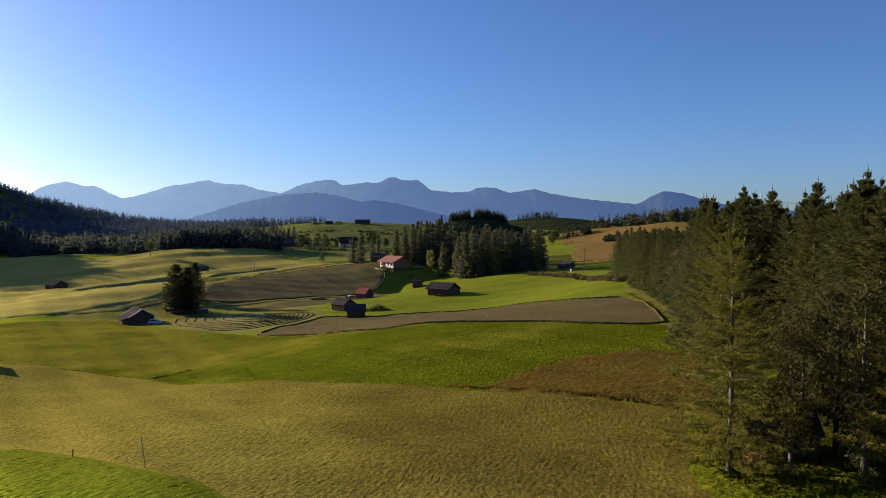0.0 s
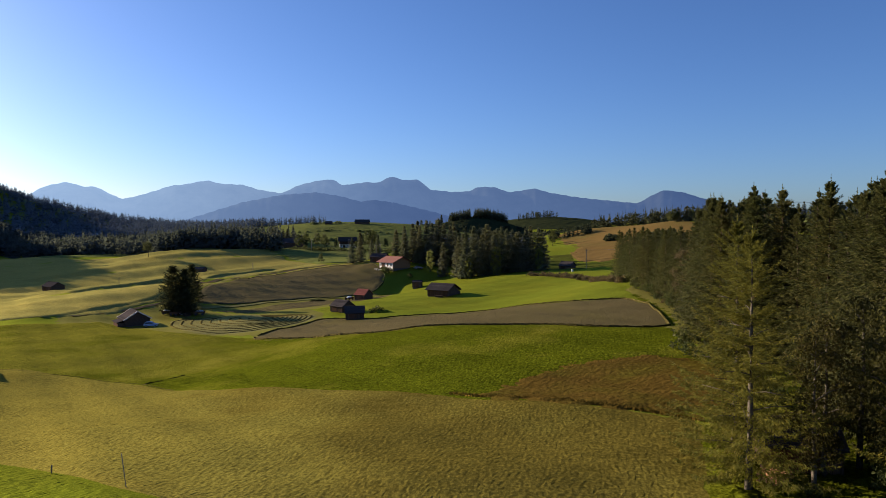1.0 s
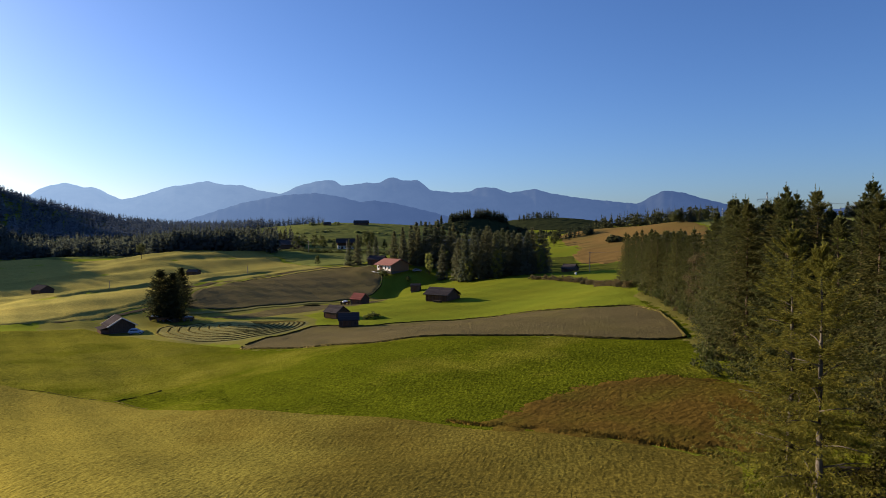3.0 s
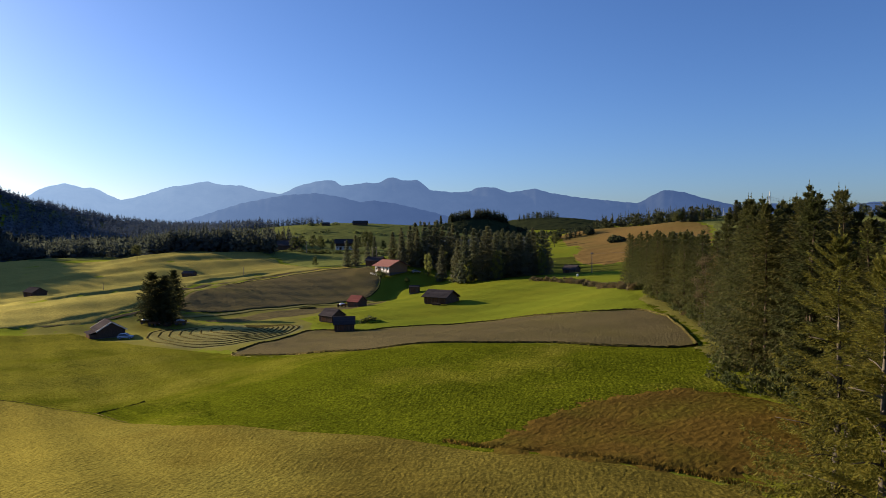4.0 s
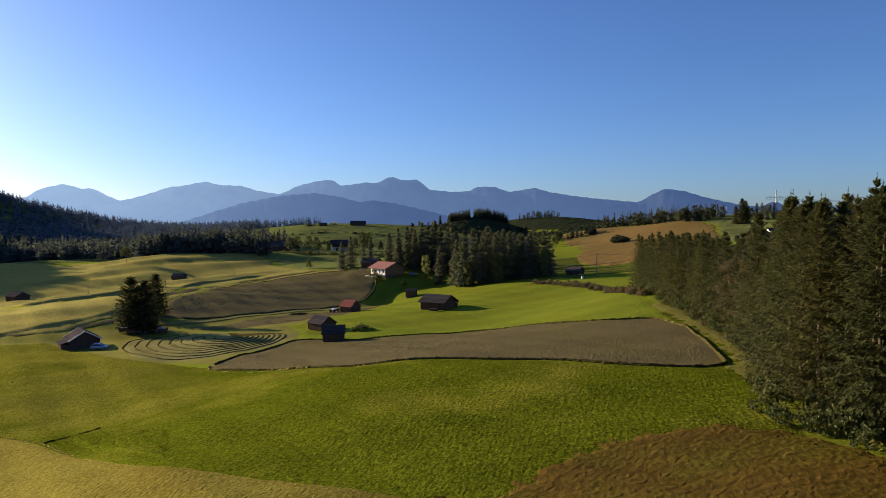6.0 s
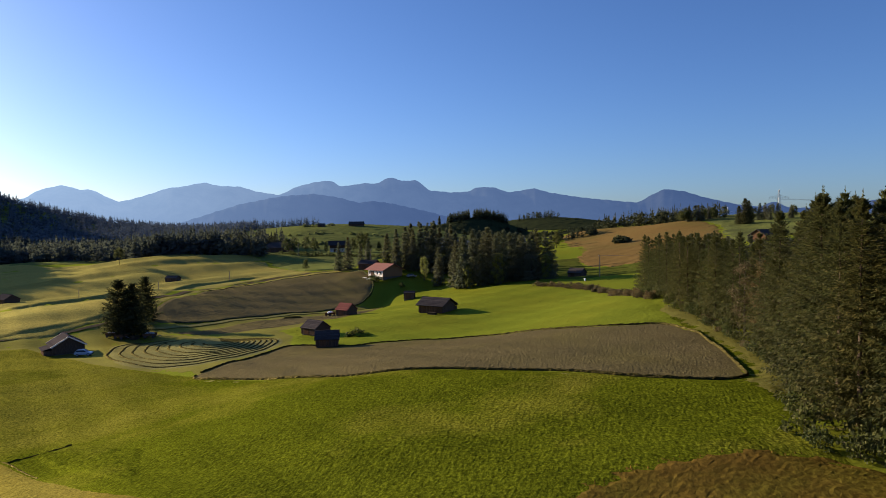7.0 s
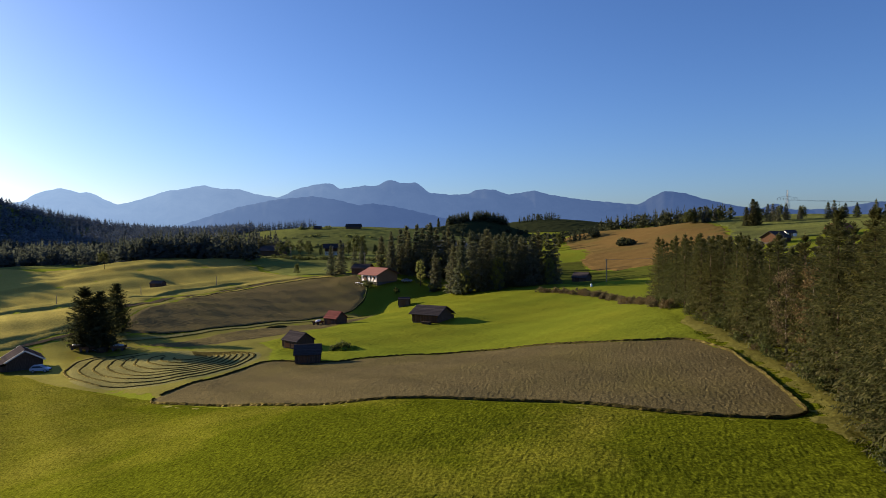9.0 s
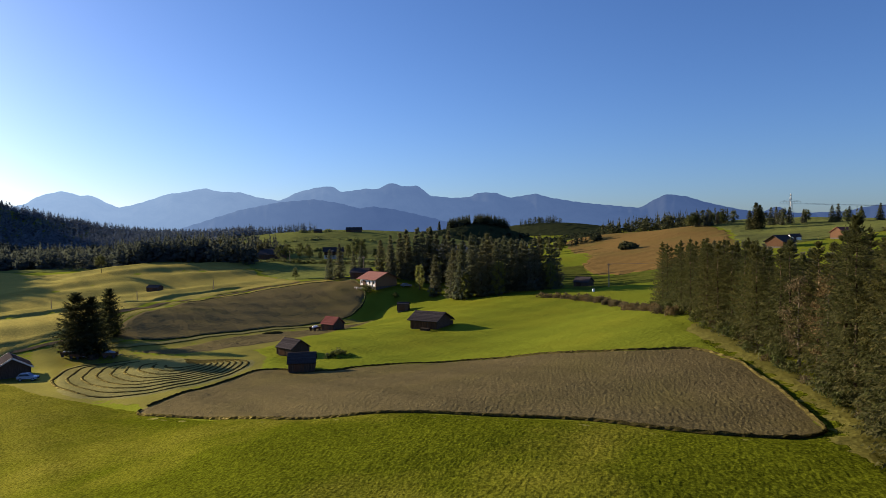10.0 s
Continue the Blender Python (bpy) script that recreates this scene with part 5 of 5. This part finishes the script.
def log_pile(x, y, turn, L, rows, name="log_pile", label="stack of split logs", n=6, r=0.11, material=BARK):
    t = thing(name, pose(x, y, gz(x, y) - 0.02, 0, 0, turn), label, "wood")
    g = random.Random(int(x * 7 + y))
    for k in range(rows):
        for j in range(n - k % 2):
            bm = bmesh.new()
            off = g.uniform(-0.08, 0.08)
            yy = (j - n / 2) * 2.05 * r + (k % 2) * r
            log(bm, (-L / 2 + off, yy, r + k * 1.8 * r), (L / 2 + off, yy, r + k * 1.8 * r), r * g.uniform(0.85, 1.1))
            part("log", bm, material, t)
    return t


log_pile(20.9, 43.6, 30, 1.6, 4, n=7, material=TAN_WALL, label="stack of red-brown split logs by the larch")
log_pile(-1.2, 211.0, -31, 2.4, 3, n=4, r=0.14, label="timber stacked before the barn wall")
for x, y, s, k in ((20.4, 46.5, 0.5, 0), (21.8, 40.6, 0.45, 1), (26.5, 41.2, 0.7, 0), (28.5, 44.5, 0.8, 1), (25.4, 38.4, 0.55, 0), (29.5, 60, 0.9, 1), (31, 67, 1.0, 0), (33, 78, 1.1, 1), (30.5, 63.5, 0.8, 0), (31.5, 79.5, 0.9, 1), (33, 75.5, 0.8, 0), (29.8, 81.5, 0.75, 1), (34.5, 72, 0.9, 0), (36, 68, 0.9, 1), (30.2, 84.5, 1.3, 0)):
    stand(BUSH, x, y, s, k * 2.0, group="scrub under the wood")
dry_bush = broadleaf("dry_bush", "dry rust-brown shrub along the bank", 72, 1.8, 1.6, 380, AUTUMN, low=0.08, size=0.3, category="shrub", lobes=9)
hedge_rng = random.Random(8)
for k in range(84):
    u = k / 83
    hx, hy = np.interp(u, [0, 0.35, 0.6, 0.8, 1], [34, 43.5, 47, 46.5, 46.5]), np.interp(u, [0, 0.35, 0.6, 0.8, 1], [252, 236, 222, 200, 176])
    stand(dry_bush, float(hx) + hedge_rng.uniform(-1.3, 1.3), float(hy) + hedge_rng.uniform(-1.5, 1.5), hedge_rng.uniform(0.45, 0.95), hedge_rng.random() * 6, group="dry shrubs on the bank")
for k in range(26):
    y = hedge_rng.uniform(100, 172)
    stand(dry_bush, along(EDGE, y) - hedge_rng.uniform(-0.3, 1.6), y, hedge_rng.uniform(0.3, 0.7), hedge_rng.random() * 6, group="dry shrubs on the bank")
for x, y, s in ((-27, 304, 1.3), (-25.2, 303, 1.1), (-15, 300, 0.9), (-18.6, 184.2, 0.9), (-17.2, 183.2, 0.8), (-19.8, 183.4, 0.7)):
    stand(BUSH, x, y, s, x, wide=1.2)
done(dry_bush)


# ---- posts, poles and pylons ----
def post(x, y, h, r, lean, label, name="fence_post"):
    t = thing(name, pose(x, y, gz(x, y) - 0.1, lean * 0.3, lean, 0), label, "post")
    bm = bmesh.new()
    tube(bm, [(0, 0, 0), (0, 0, h * 0.5), (0.01, 0, h)], [r, r * 0.9, r * 0.75], 8)
    part("shaft", bm, POLE_WOOD, t)
    return t


post(-20.0, 43.6, 2.3, 0.035, -8, "thin leaning wooden marker post in the hay")
post(-27.8, 48.7, 0.75, 0.06, 3, "short weathered fence post")


def utility_pole(x, y, h, label, arm=True):
    t = thing("utility_pole", pose(x, y, gz(x, y) - 0.2, 0, 0, 20), label, "pole", "poles on the meadows")
    bm = bmesh.new()
    tube(bm, [(0, 0, 0), (0, 0, h * 0.5), (0, 0, h)], [0.16, 0.14, 0.11], 8)
    part("shaft", bm, POLE_WOOD, t)
    if arm:
        bm = bmesh.new()
        box(bm, -0.6, 0.6, -0.06, 0.06, h - 0.5, h - 0.36)
        part("crossarm", bm, POLE_WOOD, t)
        for s in (-0.5, 0.5):
            bm = bmesh.new()
            tube(bm, [(s, 0, h - 0.36), (s, 0, h - 0.16)], [0.05, 0.04], 6)
            part("insulator", bm, WHITE, t)
    return t


main_pole = utility_pole(57.5, 266, 8.0, "tall grey wooden pole past the bank")
for x, y, h in ((-151.5, 309, 5.2), (-123.4, 321.4, 4.6), (-95.8, 333, 4.4), (-86.2, 433, 8), (-61.5, 432, 8.5), (-35.5, 352, 8), (-33.5, 353, 8)):
    utility_pole(x, y, h, "thin grey wooden line pole on the slope", arm=h > 6)


def cable(a, b, sag, r, label):
    bm = bmesh.new()
    pts = [Vector(a).lerp(Vector(b), k / 12) - Vector((0, 0, sag * 4 * (k / 12) * (1 - k / 12))) for k in range(13)]
    tube(bm, pts, [r] * 13, 4)
    t = part("cable", bm, STEEL, None)
    return tagged(t, label, "cable")


cable((57.9, 266, gz(57.5, 266) + 7.5), (120, 255, gz(120, 255) + 8), 1.2, 0.03, "thin cable hung from the wooden pole")


def marker(x, y):
    t = thing("marker_box", pose(x, y, gz(x, y) - 0.05, 0, 0, 15), "small white junction box on the bank", "box")
    bm = bmesh.new()
    box(bm, -0.28, 0.28, -0.18, 0.18, 0, 0.85)
    part("body", bm, WHITE, t)
    bm = bmesh.new()
    box(bm, -0.33, 0.33, -0.23, 0.23, 0.85, 0.93)
    part("lid", bm, WHITE, t)


marker(49, 251)


def pylon(x, y, h, turn, label):
    """A lattice mast with one wide crossarm and a peak."""
    t = thing("pylon", pose(x, y, gz(x, y) - 0.3, 0, 0, turn), label, "pylon")
    w = lambda z: 1.5 * (1 - z / h) + 0.22
    for sx in (-1, 1):
        for sy in (-1, 1):
            bm = bmesh.new()
            tube(bm, [(sx * w(z), sy * w(z), z) for z in (0, h * 0.5, h)], [0.11, 0.10, 0.08], 5)
            part("leg", bm, STEEL, t)
    n = 9
    for k in range(n):
        z0, z1 = h * k / n, h * (k + 1) / n
        for a, b in (((-1, -1), (1, -1)), ((1, -1), (1, 1)), ((1, 1), (-1, 1)), ((-1, 1), (-1, -1))):
            for p, q in ((a, b), (b, a)):
                bm = bmesh.new()
                tube(bm, [(p[0] * w(z0), p[1] * w(z0), z0), (q[0] * w(z1), q[1] * w(z1), z1)], [0.05, 0.05], 4)
                part("brace", bm, STEEL, t)
    zc = h * 0.74
    for s in (-1, 1):
        bm = bmesh.new()
        for dy in (-0.3, 0.3):
            tube(bm, [(0, dy, zc), (s * 8.4, 0, zc + 0.1)], [0.09, 0.06], 4)
        tube(bm, [(0, 0, zc + 1.5), (s * 8.4, 0, zc + 0.1)], [0.08, 0.06], 4)
        part("arm", bm, STEEL, t)
        for d in (3.2, 5.8, 8.2):
            bm = bmesh.new()
            tube(bm, [(s * d, 0, zc), (s * d, 0, zc - 1.3)], [0.09, 0.07], 5)
            part("insulator", bm, DARK_ROOF, t)
    return t


pylon(252, 522, 22, 12, "grey steel lattice pylon on the hill")
pylon(380, 905, 26, 12, "far steel lattice pylon behind the wood")
for s in (-8.2, -3.2, 3.2, 8.2):
    cable((252 + s, 522, gz(252, 522) + 14.7), (470 + s, 480, gz(252, 522) + 13.5), 3.0, 0.035, "power line from the hill pylon")


# ---- vehicles and heaps ----
def car(x, y, turn, paint, label, L=4.3, W=1.75, van=False, name="car"):
    t = thing(name, pose(x, y, gz(x, y) + 0.06, 0, 0, turn), label, "vehicle")
    bm = bmesh.new()
    prof = [(-L / 2, 0.45), (-L / 2, 0.85), (-L / 2 + 0.1, 0.95), (L * 0.18, 0.98), (L * 0.3, 0.9), (L / 2 - 0.05, 0.78), (L / 2, 0.6), (L / 2, 0.4)]
    cab = [(-L / 2 + 0.12, 0.95), (-L * 0.36, 1.46), (-L * 0.05, 1.50), (L * 0.06, 1.46), (L * 0.26, 0.95)] if van else [(-L * 0.42, 0.95), (-L * 0.28, 1.40), (-L * 0.02, 1.44), (L * 0.08, 1.38), (L * 0.26, 0.95)]

    def slab(bm, pts, w0, w1):
        zs = [p[1] for p in pts]
        lo, hi = min(zs), max(zs)
        A = [bm.verts.new((px, -(w0 + (w1 - w0) * (pz - lo) / (hi - lo)) / 2, pz)) for px, pz in pts]
        B = [bm.verts.new((px, (w0 + (w1 - w0) * (pz - lo) / (hi - lo)) / 2, pz)) for px, pz in pts]
        bm.faces.new(A), bm.faces.new(B[::-1])
        for k in range(len(pts)):
            bm.faces.new((A[k], B[k], B[(k + 1) % len(pts)], A[(k + 1) % len(pts)]))

    slab(bm, prof, W, W * 0.96)
    body = part("body", bm, paint, t)
    bm = bmesh.new()
    slab(bm, cab, W * 0.94, W * 0.76)
    part("cabin", bm, paint, t)
    for s in (-1, 1):
        bm = bmesh.new()
        q = [(cab[0][0] + 0.2, 1.0), (cab[1][0] + 0.1, 1.36), (cab[3][0] - 0.05, 1.34), (cab[4][0] - 0.22, 1.0)]
        off = lambda z: W * (0.94 - 0.18 * (z - 0.95) / 0.5) / 2 + 0.012
        bm.faces.new([bm.verts.new((px, s * off(pz), pz)) for px, pz in q])
        part("side_window", bm, GLASS, t)
        for wx in (-L * 0.31, L * 0.31):
            bm = bmesh.new()
            tube(bm, [(wx, s * (W / 2 - 0.2), 0.32), (wx, s * (W / 2 + 0.02), 0.32)], [0.32, 0.32], 14)
            wheel = part("wheel", bm, DARK_ROOF, t)
            bm = bmesh.new()
            tube(bm, [(wx, s * (W / 2 + 0.02), 0.32), (wx, s * (W / 2 + 0.035), 0.32)], [0.19, 0.17], 10)
            part("hub", bm, STEEL, wheel)
    bm = bmesh.new()
    box(bm, L / 2 - 0.02, L / 2 + 0.05, -W * 0.46, W * 0.46, 0.38, 0.55)
    part("bumper", bm, DARK_ROOF, t)
    return t


PALE_BLUE = plain("pale_blue_paint", (0.22, 0.29, 0.42), (0.27, 0.34, 0.47), 2, 0.3, 0.02, 0.002, spec=0.5)
GREY_PAINT = plain("grey_paint", (0.20, 0.22, 0.25), (0.26, 0.28, 0.31), 2, 0.3, 0.02, 0.002, spec=0.5)
car(-79.8, 181.3, 12, PALE_BLUE, "pale blue estate car parked beside the barn", L=3.6, W=1.6, van=True)
car(-11.5, 309.5, 20, GREY_PAINT, "grey car parked behind the house")


def farm_cart(x, y, turn, load, label):
    t = thing("farm_cart", pose(x, y, gz(x, y) + 0.05, 0, 0, turn), label, "cart")
    bm = bmesh.new()
    box(bm, -1.6, 1.6, -0.85, 0.85, 0.62, 0.74)
    part("bed", bm, BROWN_BOARD, t)
    for s in (-1, 1):
        bm = bmesh.new()
        box(bm, -1.6, 1.6, s * 0.85 - 0.03, s * 0.85 + 0.03, 0.74, 1.2)
        part("sideboard", bm, BROWN_BOARD, t)
        for wx in (-1.0, 1.0):
            bm = bmesh.new()
            tube(bm, [(wx, s * 0.7, 0.36), (wx, s * 0.92, 0.36)], [0.36, 0.36], 12)
            part("wheel", bm, DARK_ROOF, t)
    bm = bmesh.new()
    tube(bm, [(1.6, 0, 0.66), (2.8, 0, 0.45)], [0.05, 0.04], 6)
    part("drawbar", bm, STEEL, t)
    if load:
        bm = bmesh.new()
        bmesh.ops.create_icosphere(bm, subdivisions=2, radius=1.0, matrix=Matrix.LocRotScale((0, 0, 1.1), None, (1.3, 0.75, 0.5)))
        part("tarpaulin", bm, load, t)


farm_cart(-85.2, 205.0, 5, WHITE, "old farm cart under a pale tarpaulin beside the spruces")
farm_cart(-82.0, 203.0, -20, None, "empty farm cart parked under the spruces")
farm_cart(-75.2, 204.6, 10, GREY_PAINT, "loaded farm cart in the tree's shade")
farm_cart(-34.2, 241.5, 60, WHITE, "small trailer with a white tank by the red-roofed shed")
log_pile(-78.6, 203.2, 80, 2.0, 4, label="log stack at the foot of the spruces", n=6, r=0.14)


def heap(x, y, lx, ly, h, material, label, seed):
    g = random.Random(seed)
    bm = bmesh.new()
    bmesh.ops.create_icosphere(bm, subdivisions=3, radius=1.0, matrix=Matrix.LocRotScale((0, 0, 0), None, (lx, ly, h)))
    for v in bm.verts:
        v.co *= 1 + 0.35 * noise.noise(v.co * 1.7 + Vector((seed, 0, 0)))
    t = thing("hay_heap", pose(x, y, gz(x, y) - 0.1, 0, 0, 20), label, "heap")
    part("mound", bm, material, t)


heap(-36.1, 61.8, 0.8, 0.5, 0.16, DIRT, "small mound of dug earth in the hay", 7)
heap(-43.8, 232, 3.2, 1.5, 0.8, HAYROW, "dark heap of old hay on the brown strip", 3)
heap(-17.0, 183.6, 2.6, 1.6, 0.9, GRASS, "heap of cut greenery behind the sheds", 5)
barn("corner_shed", -82.3, 115.8, 10, 4.0, 3.4, 1.1, 1.0, BOARD, DARK_ROOF, "dark shed roof at the meadow's corner", 0.4, "shed")
barn("red_barn", 192, 360, -20, 10, 7, 2.6, 2.2, BROWN_BOARD, RED_TILE, "farm building with a red roof on the hill", 0.5)
barn("hill_hut", 172.5, 368, 0, 4.6, 3.6, 2.0, 1.2, PLASTER, DARK_ROOF, "small pale hut with a dark roof on the hill", 0.4, "hut")
barn("forest_house", -363, 582, 20, 11, 8, 3.0, 2.4, PLASTER, STEEL, "grey-roofed house at the edge of the forest", 0.6, "house", windows=3)
barn("forest_house", -395, 740, -10, 14, 8, 3.0, 2.4, PLASTER, STEEL, "pale house in a clearing of the forest", 0.6, "house", windows=3)
for x, y, t in ((-31.0, 308.0, 0), (-29.0, 306.5, 1)):
    g = thing("garden_table", pose(x, y, gz(x, y) + 0.02, 0, 0, -48), "white garden table on the house terrace", "table")
    bm = bmesh.new()
    box(bm, -0.9, 0.9, -0.45, 0.45, 0.72, 0.78)
    part("tabletop", bm, WHITE, g)
    for sx in (-0.8, 0.8):
        for sy in (-0.38, 0.38):
            bm = bmesh.new()
            box(bm, sx - 0.04, sx + 0.04, sy - 0.04, sy + 0.04, 0, 0.72)
            part("leg", bm, WHITE, g)


# ---- lean-tos, planks and tiles on the timber barns ----
def lean_to(parent, x0, x1, side, width, reach, high, low, roof):
    """A low shed built against the long wall of a barn."""
    y0, y1 = side * width / 2, side * (width / 2 + reach)
    bm = bmesh.new()
    box(bm, x0 + 0.1, x1 - 0.1, min(y0, y1) + 0.08, max(y0, y1) - 0.08, 0.0, low - 0.05)
    part("lean_to_wall", bm, BOARD, parent)
    bm = bmesh.new()
    vs = box(bm, x0 - 0.25, x1 + 0.25, min(y0, y1 + side * 0.3), max(y0, y1 + side * 0.3), 0.0, 0.12)
    for v in vs:
        u = (v.co.y - y0) / (y1 + side * 0.3 - y0)
        v.co.z += high + (low - high) * u
    part("lean_to_roof", bm, roof, parent)


def planks(parent, L, W, base, top, material):
    """Upright boards nailed on the long walls, with gaps between them."""
    me = bpy.data.meshes.new("plank")
    bm = bmesh.new()
    box(bm, -0.11, 0.11, -0.02, 0.02, base, top)
    bm.to_mesh(me)
    bm.free()
    me.materials.append(material)
    n = int(L / 0.27)
    for s in (-1, 1):
        for k in range(n):
            p = new("plank", me)
            p.parent = parent
            p.matrix_basis = pose(-L / 2 + (k + 0.5) * L / n, s * (W / 2 + 0.095), 0.0, 0, 0, 0)


def battens(parent, L, W, top, rise, over, courses, material):
    """Courses of tiles across both roof slopes, with pale joints at every row."""
    slope = math.atan2(rise, W / 2)
    run = (W / 2) / math.cos(slope) + over
    for s in (-1, 1):
        turn_x = Matrix.Translation((0, 0, top + rise)) @ Matrix.Rotation(slope * (1 if s < 0 else -1), 4, "X")
        for k in range(courses):
            bm = bmesh.new()
            y = s * run * (k + 0.5) / courses
            box(bm, -L / 2 - over + 0.12, L / 2 + over - 0.12, y - 0.42 * run / courses, y + 0.42 * run / courses, 0.16, 0.20)
            bm.transform(turn_x)
            part("tile_course", bm, material, parent)


for b in [o for o in bpy.data.objects if o.parent is None and o.name.split(".")[0] in ("hay_barn", "hay_shed", "red_roofed_shed", "field_barn")]:
    kind = b.name.split(".")[0]
    foot = [o for o in b.children if o.name.startswith("footing")][0]
    wall = [o for o in b.children if o.name.startswith("side_wall")][0]
    ridge_top = [o for o in b.children if o.name.startswith("ridge_cap")][0]
    L = 2 * max(v.co.x for v in wall.data.vertices)
    W = 2 * max(v.co.y for v in foot.data.vertices) + 0.1
    base, top = max(v.co.z for v in foot.data.vertices), max(v.co.z for v in wall.data.vertices)
    peak = max(v.co.z for v in ridge_top.data.vertices) - 0.2
    planks(b, L, W, base, top - 0.03, BROWN_BOARD if kind == "hay_barn" else BOARD)
    roof = {"hay_barn": DARK_ROOF, "hay_shed": DARK_ROOF, "red_roofed_shed": RED_TILE, "field_barn": TILE}[kind]
    battens(b, L, W, top, peak - top, 0.6 if kind == "field_barn" else 0.8 if kind == "hay_barn" else 0.38, 9 if kind == "field_barn" else 7, roof)
    if kind == "hay_barn":
        lean_to(b, 0.4, L / 2, 1, W, 1.8, top - 0.15, top - 0.8, DARK_ROOF)
    if kind == "field_barn":
        lean_to(b, -L / 2 + 1.0, L / 2 - 0.4, -1, W, 1.9, top - 0.35, top - 0.9, TILE)

for p in (*NEAR_SPRUCES, *SPRUCES, *MEADOW_SPRUCES, *MID_SPRUCES, *BIRCHES, *BROADS, YOUNG_BIRCH, BUSH):
    done(p)
